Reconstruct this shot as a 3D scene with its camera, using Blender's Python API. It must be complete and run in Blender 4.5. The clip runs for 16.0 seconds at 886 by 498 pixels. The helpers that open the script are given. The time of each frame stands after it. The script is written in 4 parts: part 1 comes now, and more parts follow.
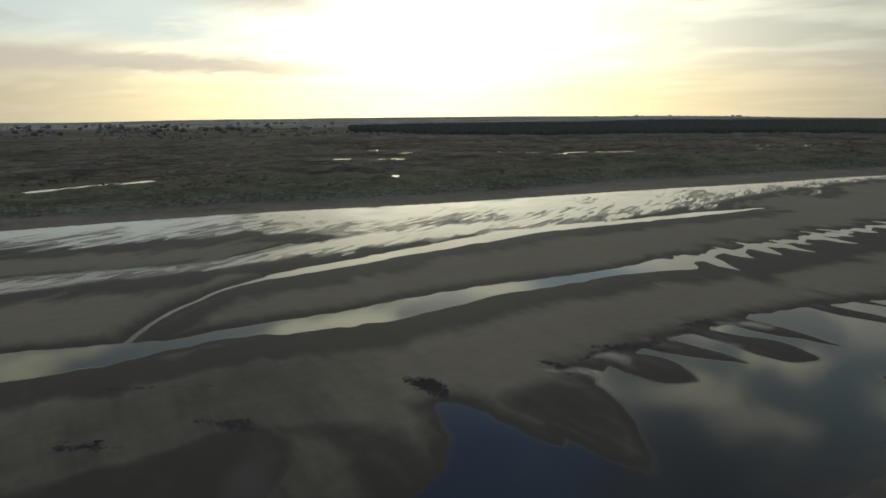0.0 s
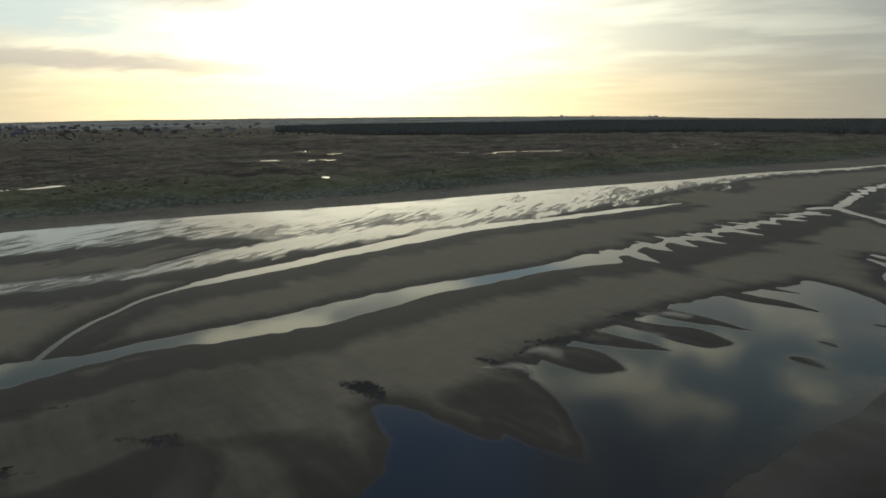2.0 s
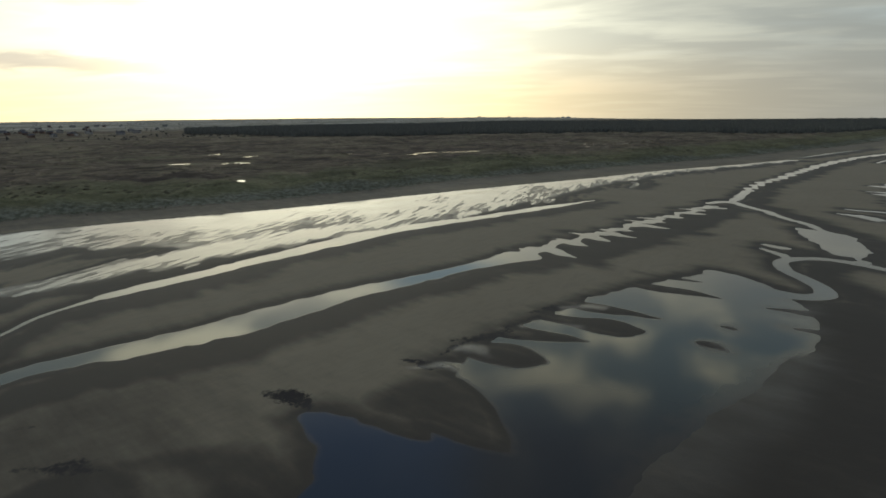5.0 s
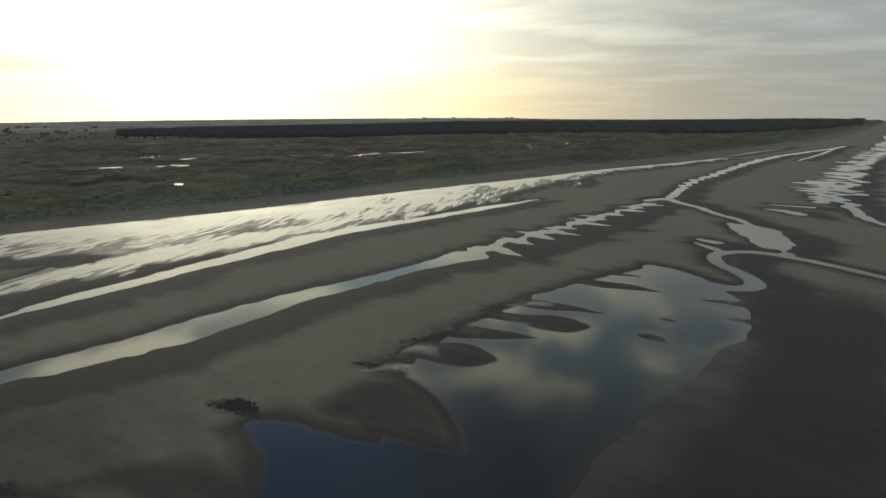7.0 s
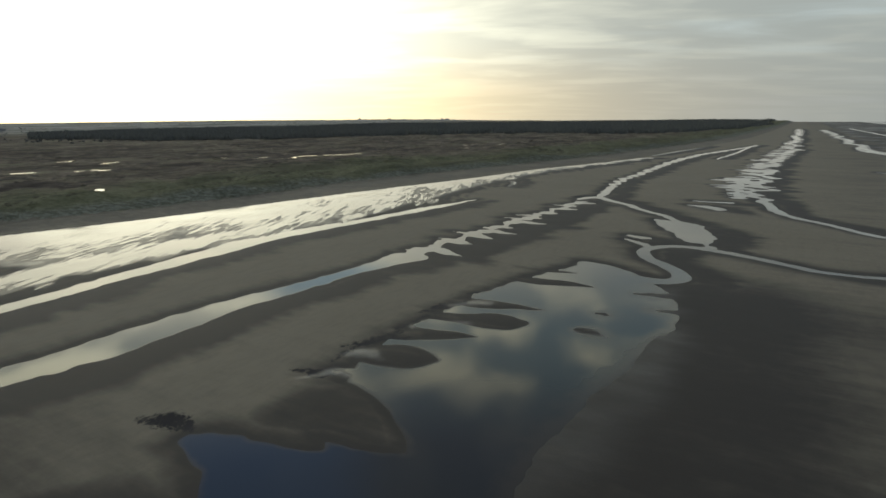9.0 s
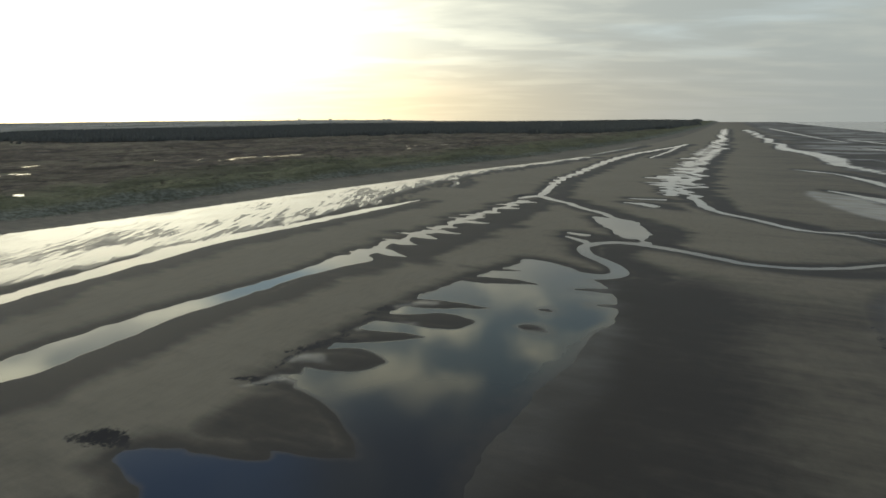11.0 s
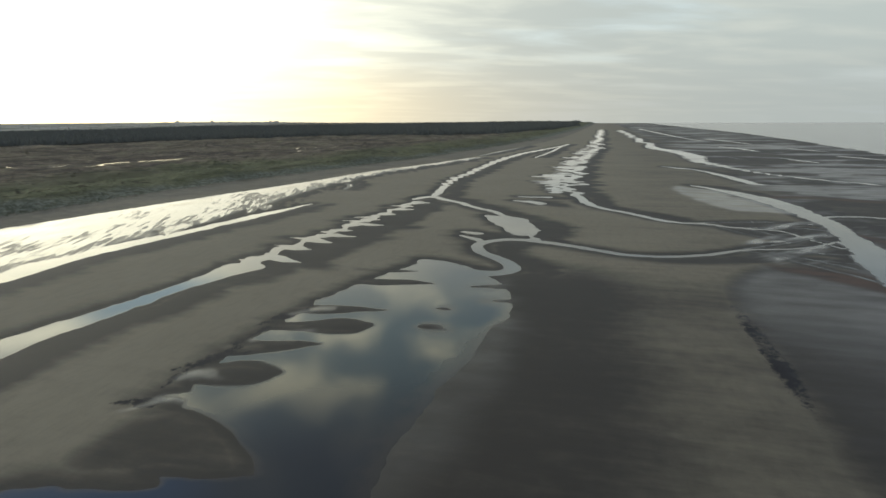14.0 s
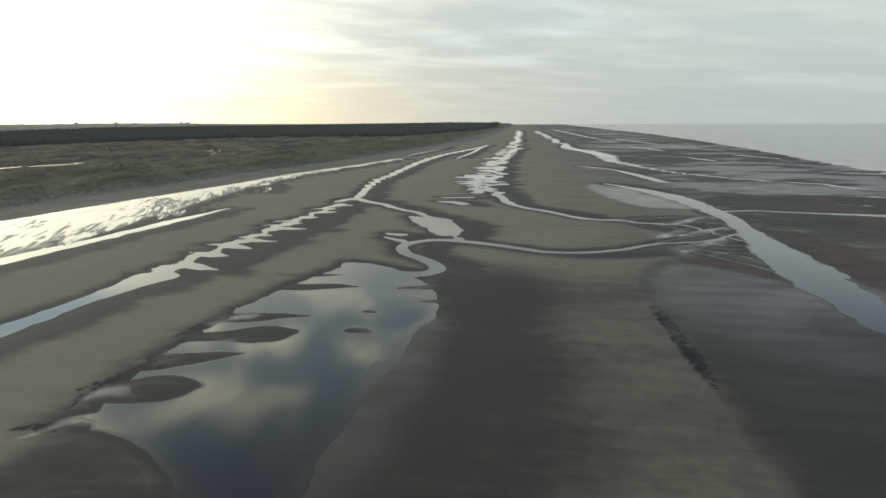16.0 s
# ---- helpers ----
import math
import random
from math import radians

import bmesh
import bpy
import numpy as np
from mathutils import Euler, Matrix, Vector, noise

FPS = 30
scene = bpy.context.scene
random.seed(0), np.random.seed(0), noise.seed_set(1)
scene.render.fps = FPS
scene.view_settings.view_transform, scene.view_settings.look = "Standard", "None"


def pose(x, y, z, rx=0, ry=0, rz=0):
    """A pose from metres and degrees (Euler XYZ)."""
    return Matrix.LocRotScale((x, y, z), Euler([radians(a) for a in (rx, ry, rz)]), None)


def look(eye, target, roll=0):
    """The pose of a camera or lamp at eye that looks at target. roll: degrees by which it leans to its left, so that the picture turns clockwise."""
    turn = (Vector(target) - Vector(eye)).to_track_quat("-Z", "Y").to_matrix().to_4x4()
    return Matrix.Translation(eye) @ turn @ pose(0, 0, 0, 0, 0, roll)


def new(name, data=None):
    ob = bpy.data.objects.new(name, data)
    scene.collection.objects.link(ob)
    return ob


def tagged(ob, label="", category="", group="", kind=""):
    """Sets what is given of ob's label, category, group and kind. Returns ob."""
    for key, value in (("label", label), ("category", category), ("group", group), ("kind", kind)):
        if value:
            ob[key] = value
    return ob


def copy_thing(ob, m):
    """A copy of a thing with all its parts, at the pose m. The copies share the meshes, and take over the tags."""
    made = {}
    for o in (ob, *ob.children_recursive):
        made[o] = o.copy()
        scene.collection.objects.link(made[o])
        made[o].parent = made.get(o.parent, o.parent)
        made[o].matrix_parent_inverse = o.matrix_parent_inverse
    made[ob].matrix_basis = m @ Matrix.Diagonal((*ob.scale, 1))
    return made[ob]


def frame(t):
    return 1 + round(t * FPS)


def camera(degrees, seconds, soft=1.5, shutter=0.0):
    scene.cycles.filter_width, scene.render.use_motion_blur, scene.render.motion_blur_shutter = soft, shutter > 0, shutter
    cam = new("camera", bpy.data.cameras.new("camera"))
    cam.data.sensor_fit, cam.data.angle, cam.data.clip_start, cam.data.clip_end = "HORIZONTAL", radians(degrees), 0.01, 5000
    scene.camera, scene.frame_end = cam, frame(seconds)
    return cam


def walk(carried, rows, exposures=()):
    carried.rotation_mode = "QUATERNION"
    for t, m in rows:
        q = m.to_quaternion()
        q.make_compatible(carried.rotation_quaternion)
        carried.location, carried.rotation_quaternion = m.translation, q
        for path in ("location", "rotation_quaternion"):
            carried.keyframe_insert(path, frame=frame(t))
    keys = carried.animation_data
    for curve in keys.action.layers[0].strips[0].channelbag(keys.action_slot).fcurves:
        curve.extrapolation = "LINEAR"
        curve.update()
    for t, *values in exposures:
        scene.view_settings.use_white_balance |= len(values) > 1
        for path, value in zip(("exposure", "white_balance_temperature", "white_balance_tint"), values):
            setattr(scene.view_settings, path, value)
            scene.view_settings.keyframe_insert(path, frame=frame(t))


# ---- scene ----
# World: the drone hangs over the origin, 50 m up; +y runs along the shore, +x out to sea, -x inland.

# ---- camera ----
cam = camera(75.15, 16.0, soft=1.7)
TURN = [  # seconds, heading left of +y, pitch, lean (degrees)
    (0.0, 57.508, -13.146, -0.238), (0.5, 55.744, -13.147, -0.227), (1.0, 53.949, -13.148, -0.218),
    (1.5, 52.306, -13.145, -0.212), (2.0, 50.708, -13.139, -0.211), (2.5, 49.243, -13.129, -0.213),
    (3.0, 47.819, -13.114, -0.221), (3.5, 46.615, -13.094, -0.232), (4.0, 45.335, -13.07, -0.247),
    (6.5, 39.027, -13.043, -0.266), (7.0, 37.551, -13.016, -0.286), (7.5, 36.186, -12.989, -0.309),
    (8.0, 34.538, -12.964, -0.332), (8.5, 32.852, -12.941, -0.355), (9.0, 31.358, -12.918, -0.376),
    (11.5, 24.144, -12.896, -0.394), (12.0, 22.428, -12.877, -0.409), (12.5, 20.627, -12.861, -0.421),
    (13.0, 18.78, -12.846, -0.429), (13.5, 17.031, -12.832, -0.434), (14.0, 15.165, -12.818, -0.434),
    (14.5, 13.259, -12.803, -0.429), (15.0, 11.277, -12.785, -0.42), (15.5, 9.318, -12.766, -0.407),
    (16.0, 7.502, -12.744, -0.391)]
walk(cam, [(t, pose(0, 0, 50, 90 + p, 0, a) @ pose(0, 0, 0, 0, 0, r)) for t, a, p, r in TURN],
     exposures=[(0.0, -0.60), (4.0, -0.52), (7.0, -0.38), (9.0, -0.23), (12.5, 0.08), (16.0, 0.40)])

# ---- world and sun ----
SUN_AZ, SUN_EL = 59.0, 7.0          # degrees left of +y, degrees above the horizon
SUN_DIR = Vector((-math.sin(radians(SUN_AZ)) * math.cos(radians(SUN_EL)),
                  math.cos(radians(SUN_AZ)) * math.cos(radians(SUN_EL)), math.sin(radians(SUN_EL))))


class Nodes:
    """Short hand for building node trees."""

    def __init__(self, tree):
        self.t = tree

    def add(self, kind, **values):
        n = self.t.nodes.new(kind)
        for k, v in values.items():
            setattr(n, k, v)
        return n

    def wire(self, a, b):
        self.t.links.new(a, b)

    def put(self, sock, v):
        if isinstance(v, bpy.types.NodeSocket):
            self.wire(v, sock)
        elif isinstance(v, (tuple, list)) and sock.type == "RGBA" and len(v) == 3:
            sock.default_value = (*v, 1)
        else:
            sock.default_value = v

    def math(self, op, a, b=0.0, clamp=False):
        n = self.add("ShaderNodeMath", operation=op, use_clamp=clamp)
        self.put(n.inputs[0], a), self.put(n.inputs[1], b)
        return n.outputs[0]

    def vmath(self, op, a, b=(0, 0, 0)):
        n = self.add("ShaderNodeVectorMath", operation=op)
        self.put(n.inputs[0], a), self.put(n.inputs[1], b)
        return n.outputs["Value"] if op in ("DOT_PRODUCT", "LENGTH") else n.outputs[0]

    def mix(self, f, a, b, mode="MIX"):
        n = self.add("ShaderNodeMix", data_type="RGBA", blend_type=mode)
        self.put(n.inputs[0], f), self.put(n.inputs[6], a), self.put(n.inputs[7], b)
        return n.outputs[2]

    def fmix(self, f, a, b):
        n = self.add("ShaderNodeMix", data_type="FLOAT")
        self.put(n.inputs[0], f), self.put(n.inputs[2], a), self.put(n.inputs[3], b)
        return n.outputs[0]

    def ramp(self, v, lo, hi):
        n = self.add("ShaderNodeMapRange", interpolation_type="SMOOTHSTEP")
        self.put(n.inputs[0], v)
        n.inputs[1].default_value, n.inputs[2].default_value = lo, hi
        return n.outputs[0]

    def noise(self, vec, scale, detail=4.0, rough=0.55, warp=0.0):
        n = self.add("ShaderNodeTexNoise")
        self.put(n.inputs["Vector"], vec)
        n.inputs["Scale"].default_value, n.inputs["Detail"].default_value = scale, detail
        n.inputs["Roughness"].default_value, n.inputs["Distortion"].default_value = rough, warp
        return n.outputs[0]

    def scaled(self, vec, s):
        return self.vmath("MULTIPLY", vec, s)

    def attr(self, name):
        return self.add("ShaderNodeAttribute", attribute_name=name).outputs["Fac"]


def build_world():
    w = bpy.data.worlds.new("dusk_sky")
    scene.world = w
    w.use_nodes = True
    n = Nodes(w.node_tree)
    bg = w.node_tree.nodes["Background"]
    sky = n.add("ShaderNodeTexSky", sky_type="NISHITA", sun_disc=False)
    sky.sun_elevation, sky.sun_rotation = radians(SUN_EL), radians(-SUN_AZ)
    sky.air_density, sky.dust_density, sky.ozone_density = 1.2, 1.5, 1.5
    d = n.vmath("NORMALIZE", n.add("ShaderNodeTexCoord").outputs["Generated"])
    sep = n.add("ShaderNodeSeparateXYZ")
    n.wire(d, sep.inputs[0])
    up = n.math("MAXIMUM", sep.outputs[2], 0.0)
    flat = n.math("ADD", up, 0.09)
    # a sheet of cloud, seen in perspective
    comb = n.add("ShaderNodeCombineXYZ")
    n.wire(n.math("DIVIDE", sep.outputs[0], flat), comb.inputs[0])
    n.wire(n.math("DIVIDE", sep.outputs[1], flat), comb.inputs[1])
    p = comb.outputs[0]
    turned = n.add("ShaderNodeVectorRotate", rotation_type="Z_AXIS")
    n.wire(p, turned.inputs["Vector"])
    turned.inputs["Angle"].default_value = radians(-25)
    q = n.scaled(turned.outputs[0], (0.55, 1.0, 1.0))
    big = n.noise(q, 0.75, 7.0, 0.5, 0.35)
    fine = n.noise(q, 3.0, 6.0, 0.6, 0.8)
    cover = n.ramp(n.math("ADD", n.math("ADD", big, n.math("MULTIPLY", n.ramp(up, 0.2, 0.4), -0.06)), n.math("MULTIPLY", n.math("SUBTRACT", fine, 0.5), 0.14)), 0.26, 0.50)
    # a break in the cloud high up, mirrored in the near pool
    hole = n.ramp(n.math("ADD", n.vmath("DOT_PRODUCT", d, (-0.66, 0.47, 0.585)), n.math("MULTIPLY", n.math("SUBTRACT", fine, 0.5), 0.03)), 0.965, 0.995)
    cover = n.math("MULTIPLY", cover, n.math("SUBTRACT", 1.0, n.math("MULTIPLY", hole, 0.9)))
    shade = n.ramp(n.noise(q, 1.7, 6.0, 0.5, 0.3), 0.42, 0.72)
    blotch = n.ramp(n.noise(n.scaled(turned.outputs[0], (1.0, 0.75, 1.0)), 3.0, 3.0, 0.42, 0.2), 0.45, 0.63)
    shade = n.fmix(n.ramp(up, 0.22, 0.34), shade, blotch)
    sd = n.math("MAXIMUM", n.vmath("DOT_PRODUCT", d, tuple(SUN_DIR)), 0.0)
    wide = n.math("POWER", sd, 3.0)
    mid = n.math("POWER", sd, 9.0)
    core = n.math("POWER", sd, 70.0)
    # the glow thins out overhead and shows the cloud in front of it
    mid = n.math("MULTIPLY", mid, n.math("SUBTRACT", 1.0, n.math("MULTIPLY", n.ramp(up, 0.36, 0.54), 0.85)))
    mid = n.math("MULTIPLY", mid, n.fmix(n.ramp(up, 0.24, 0.34), 1.0, n.math("ADD", 0.45, n.math("MULTIPLY", shade, 0.75))))
    high = n.ramp(up, 0.18, 0.36)
    side = n.math("MULTIPLY", n.ramp(n.vmath("DOT_PRODUCT", d, (SUN_DIR.x, SUN_DIR.y, 0.0)), -0.1, 0.75), n.math("SUBTRACT", 1.0, n.ramp(up, 0.40, 0.54)))
    clear = n.mix(1.0, n.scaled(sky.outputs[0], (0.05, 0.05, 0.05)), n.mix(high, (0.46, 0.54, 0.58), n.mix(side, (0.05, 0.12, 0.29), (0.17, 0.37, 0.54))), "ADD")
    cloud = n.mix(shade, n.mix(high, (0.430, 0.482, 0.462), n.mix(side, (0.16, 0.21, 0.30), (0.25, 0.42, 0.50))), n.mix(high, (0.50, 0.540, 0.502), n.mix(side, (0.30, 0.33, 0.36), (1.55, 1.52, 1.10))))
    cloud = n.mix(n.math("MULTIPLY", n.math("MULTIPLY", wide, 0.8), n.math("SUBTRACT", 1.0, n.math("MULTIPLY", high, 0.85))), cloud, n.mix(shade, (0.54, 0.53, 0.47), (1.22, 1.20, 0.95)))
    base = n.mix(n.math("MULTIPLY", hole, 0.85), n.mix(cover, clear, cloud), (0.13, 0.33, 0.74))
    low = n.math("SUBTRACT", 1.0, n.ramp(up, 0.0, 0.15))
    haze = n.mix(wide, (0.36, 0.395, 0.385), (0.92, 0.75, 0.47))
    base = n.mix(n.math("MULTIPLY", low, 0.8), base, haze)
    # long dark bars of cloud low down, left of the sun
    az = n.math("ARCTAN2", n.math("MULTIPLY", sep.outputs[0], -1.0), sep.outputs[1])
    thick = n.math("ADD", up, n.math("MULTIPLY", n.math("SUBTRACT", fine, 0.5), 0.030))
    bar1 = n.math("MULTIPLY", n.ramp(n.math("ABSOLUTE", n.math("SUBTRACT", thick, n.math("ADD", 0.045, n.math("MULTIPLY", az, 0.022)))), 0.020, 0.004), n.ramp(az, 1.10, 1.36))
    bar2 = n.math("MULTIPLY", n.ramp(n.math("ABSOLUTE", n.math("SUBTRACT", thick, 0.175)), 0.035, 0.0), n.math("MULTIPLY", n.ramp(az, 1.12, 1.26), n.ramp(az, 1.48, 1.34)))
    glow = n.mix(1.0, n.scaled(n.mix(mid, (0, 0, 0), n.mix(n.ramp(up, 0.02, 0.12), (1.0, 0.80, 0.40), (1.0, 0.96, 0.70))), (1.95, 1.95, 1.95)),
                 n.scaled(n.mix(core, (0, 0, 0), (1.0, 0.90, 0.66)), (0.35, 0.35, 0.35)), "ADD")
    out = n.mix(1.0, base, glow, "ADD")
    out = n.mix(n.math("MULTIPLY", n.math("MAXIMUM", bar1, bar2), 0.75), out, (0.92, 0.83, 0.70))
    gap = n.math("MULTIPLY", n.ramp(az, 1.24, 1.44), n.math("MULTIPLY", n.ramp(thick, 0.098, 0.122), n.ramp(up, 0.30, 0.22)))
    streak = n.ramp(n.noise(n.scaled(d, (6.0, 6.0, 42.0)), 1.0, 5.0, 0.6, 0.5), 0.78, 0.52)
    out = n.mix(n.math("MULTIPLY", n.math("MULTIPLY", gap, streak), 0.7), out, (0.98, 1.16, 1.12))
    # a narrow blue rift, seen only in the long channel
    rift = n.math("MULTIPLY", n.ramp(n.math("ABSOLUTE", n.math("SUBTRACT", thick, 0.268)), 0.034, 0.008), n.math("MULTIPLY", n.ramp(az, 0.60, 0.72), n.ramp(az, 0.90, 0.80)))
    out = n.mix(n.math("MULTIPLY", rift, 0.85), out, (0.50, 0.80, 0.98))
    n.wire(out, bg.inputs[0])
    bg.inputs[1].default_value = 1.0


build_world()
sun = new("sun", bpy.data.lights.new("sun", "SUN"))
sun.data.energy, sun.data.angle, sun.data.color = 0.42, radians(179), (1.0, 0.90, 0.74)
sun.matrix_world = look((-800, 400, 110), (-800 + SUN_DIR.x * -100, 400 + SUN_DIR.y * -100, 110 - SUN_DIR.z * 100))


# ---- materials ----
def material(name):
    m = bpy.data.materials.new(name)
    m.use_nodes = True
    return m, Nodes(m.node_tree), m.node_tree.nodes["Principled BSDF"]


def bump(n, bsdf, height, strength, distance):
    b = n.add("ShaderNodeBump")
    b.inputs["Strength"].default_value, b.inputs["Distance"].default_value = strength, distance
    n.wire(height, b.inputs["Height"])
    n.wire(b.outputs[0], bsdf.inputs["Normal"])


def ground_material():
    """Sand from dry to soaked, dark mud, and the grass and heath of the dunes, by what grows or stands where; far
    fields are paled for haze.
    """
    m, n, b = material("sand_and_dune_ground")
    pos = n.add("ShaderNodeNewGeometry").outputs["Position"]
    wet, mud, veg = n.attr("wet"), n.attr("mud"), n.attr("veg")
    g1, g2, g3 = n.noise(pos, 0.02, 5, 0.6), n.noise(pos, 0.22, 5, 0.6), n.noise(pos, 2.5, 3, 0.6)
    stre = n.noise(n.scaled(pos, (0.05, 0.28, 1)), 1.0, 5, 0.62)
    w = n.math("ADD", wet, n.math("MULTIPLY", n.math("SUBTRACT", stre, 0.5), 0.45))
    w = n.math("ADD", w, n.math("MULTIPLY", n.math("SUBTRACT", g2, 0.5), 0.3))
    w = n.math("ADD", w, n.math("MULTIPLY", n.math("SUBTRACT", n.noise(n.scaled(pos, (0.012, 0.03, 1)), 1.0, 5, 0.6), 0.5), 0.7))
    w = n.ramp(w, 0.05, 0.95)
    dry = n.mix(g1, (0.250, 0.214, 0.144), (0.352, 0.305, 0.212))
    dry = n.mix(n.math("MULTIPLY", g3, 0.5), dry, (0.215, 0.182, 0.128))
    dry = n.mix(n.math("MULTIPLY", n.ramp(n.noise(n.scaled(pos, (0.55, 0.16, 1)), 1.0, 6, 0.7, 0.4), 0.42, 0.68), 0.22), dry, (0.160, 0.136, 0.094))
    soaked = n.mix(g1, (0.046, 0.040, 0.032), (0.066, 0.057, 0.045))
    sand = n.mix(w, dry, soaked)
    mm = n.ramp(n.math("ADD", mud, n.math("MULTIPLY", n.math("SUBTRACT", n.noise(n.scaled(pos, (0.9, 0.75, 1)), 0.7, 7, 0.8, 0.6), 0.5), 2.4)), 0.55, 0.9)
    sand = n.mix(n.math("MULTIPLY", mm, n.ramp(mud, 0.02, 0.2)), sand, (0.026, 0.024, 0.025))
    # reddish beds on the outer flat
    bed = n.math("MULTIPLY", n.attr("bed"), n.ramp(n.noise(n.scaled(pos, (0.05, 0.16, 1)), 1.0, 6, 0.65), 0.25, 0.6))
    sand = n.mix(bed, sand, (0.118, 0.074, 0.052))
    # dune plants: tones lifted for haze, h2 patches also imitate shading of hummocks
    h1, h2, h3 = n.noise(pos, 0.006, 5, 0.6, 0.5), n.noise(pos, 0.035, 6, 0.65, 0.4), n.noise(pos, 0.3, 5, 0.7)
    lanes = n.noise(n.scaled(pos, (0.020, 0.0065, 1)), 1.0, 6, 0.62, 0.6)
    heath = n.mix(n.ramp(h1, 0.38, 0.62), (0.125, 0.100, 0.072), (0.26, 0.215, 0.140))
    heath = n.mix(n.ramp(h2, 0.45, 0.68), heath, (0.30, 0.238, 0.168))
    heath = n.mix(n.math("MULTIPLY", n.ramp(lanes, 0.47, 0.60), 0.8), heath, (0.085, 0.069, 0.054))
    heath = n.mix(n.math("MULTIPLY", n.ramp(lanes, 0.46, 0.34), 0.7), heath, (0.235, 0.228, 0.128))
    heath = n.mix(n.math("MULTIPLY", n.ramp(h3, 0.4, 0.7), 0.4), heath, (0.060, 0.056, 0.038))
    marram = n.mix(n.ramp(h3, 0.35, 0.65), (0.138, 0.138, 0.072), (0.215, 0.212, 0.118))
    marram = n.mix(n.ramp(h2, 0.5, 0.7), marram, (0.108, 0.108, 0.056))
    marram = n.mix(n.math("MULTIPLY", n.ramp(lanes, 0.5, 0.62), 0.6), marram, (0.095, 0.082, 0.055))
    pale = n.mix(n.ramp(h3, 0.38, 0.62), (0.125, 0.128, 0.085), (0.27, 0.27, 0.20))
    marram = n.mix(n.attr("fore"), marram, pale)
    plants = n.mix(n.attr("inland"), marram, heath)
    # far fields: aerial haze painted in as paler base colours
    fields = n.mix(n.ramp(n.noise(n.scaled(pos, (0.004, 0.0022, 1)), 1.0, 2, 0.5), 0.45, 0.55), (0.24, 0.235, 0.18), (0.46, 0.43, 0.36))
    plants = n.mix(n.attr("hazy_farm"), plants, fields)
    vv = n.ramp(n.math("ADD", veg, n.math("MULTIPLY", n.math("SUBTRACT", n.noise(pos, 0.16, 5, 0.7), 0.5), 0.9)), 0.42, 0.6)
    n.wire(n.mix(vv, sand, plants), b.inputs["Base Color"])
    film = n.ramp(n.math("ADD", n.attr("film"), n.math("MULTIPLY", n.math("SUBTRACT", n.noise(n.scaled(pos, (0.035, 0.12, 1)), 1.0, 5, 0.6), 0.5), 0.6)), 0.2, 1.0)
    rough = n.fmix(film, n.fmix(w, 0.78, 0.62), 0.2)
    n.wire(n.fmix(vv, rough, 0.95), b.inputs["Roughness"])
    n.wire(n.fmix(vv, n.fmix(film, 0.12, 0.34), 0.1), b.inputs["Specular IOR Level"])
    hh = n.math("ADD", n.math("MULTIPLY", g3, n.fmix(vv, 0.04, 0.3)), n.math("MULTIPLY", n.math("MULTIPLY", h3, vv), 1.5))
    bump(n, b, hh, 0.7, 1.0)
    return m


def water_material(name, base, ripple, rough, edge, spread=2.6, fray=0.0, sheen=0.5):
    """Water over sand: shallow rims break up the mirror, deeper water lies still; fray: how far its edge is combed out into runnels, in metres."""
    m, n, b = material(name)
    pos = n.add("ShaderNodeNewGeometry").outputs["Position"]
    tone = n.noise(pos, 0.03, 4, 0.55)
    worn = n.noise(n.scaled(pos, (0.16, 0.09, 1)), 1.0, 5, 0.65)
    deep = n.math("ADD", n.attr("depth"), n.math("MULTIPLY", n.math("SUBTRACT", worn, 0.5), edge * 1.6))
    if fray:
        turned = n.add("ShaderNodeVectorRotate", rotation_type="Z_AXIS")
        n.wire(pos, turned.inputs["Vector"])
        turned.inputs["Angle"].default_value = radians(-114)
        runs = n.noise(n.scaled(turned.outputs[0], (0.06, 0.42, 1)), 1.0, 7, 0.70, 0.5)
        fine = n.noise(n.scaled(turned.outputs[0], (0.14, 0.85, 1)), 1.0, 4, 0.6, 0.3)
        deep = n.math("ADD", deep, n.math("MULTIPLY", n.math("SUBTRACT", runs, 0.545), fray * 8.0))
        deep = n.math("ADD", deep, n.math("MULTIPLY", n.math("SUBTRACT", fine, 0.5), fray * 1.6))
    depth = n.ramp(deep, -0.1 * edge, edge)
    bed = n.mix(depth, (0.050, 0.045, 0.038), n.mix(tone, base, tuple(c * 1.5 for c in base)))
    n.wire(bed, b.inputs["Base Color"])
    b.inputs["IOR"].default_value = 1.33
    still = n.fmix(n.ramp(n.noise(n.scaled(pos, (0.06, 0.035, 1)), 1.0, 5, 0.6), 0.42, 0.68), rough, rough * spread)
    n.wire(n.fmix(depth, 0.38 if fray else 0.22, still), b.inputs["Roughness"])
    n.wire(n.fmix(depth, 0.2 if fray else 0.36, sheen), b.inputs["Specular IOR Level"])
    if ripple:
        bump(n, b, n.noise(n.scaled(pos, (1.0, 0.5, 1)), 1.2, 3, 0.5), ripple, 0.02)
    return m


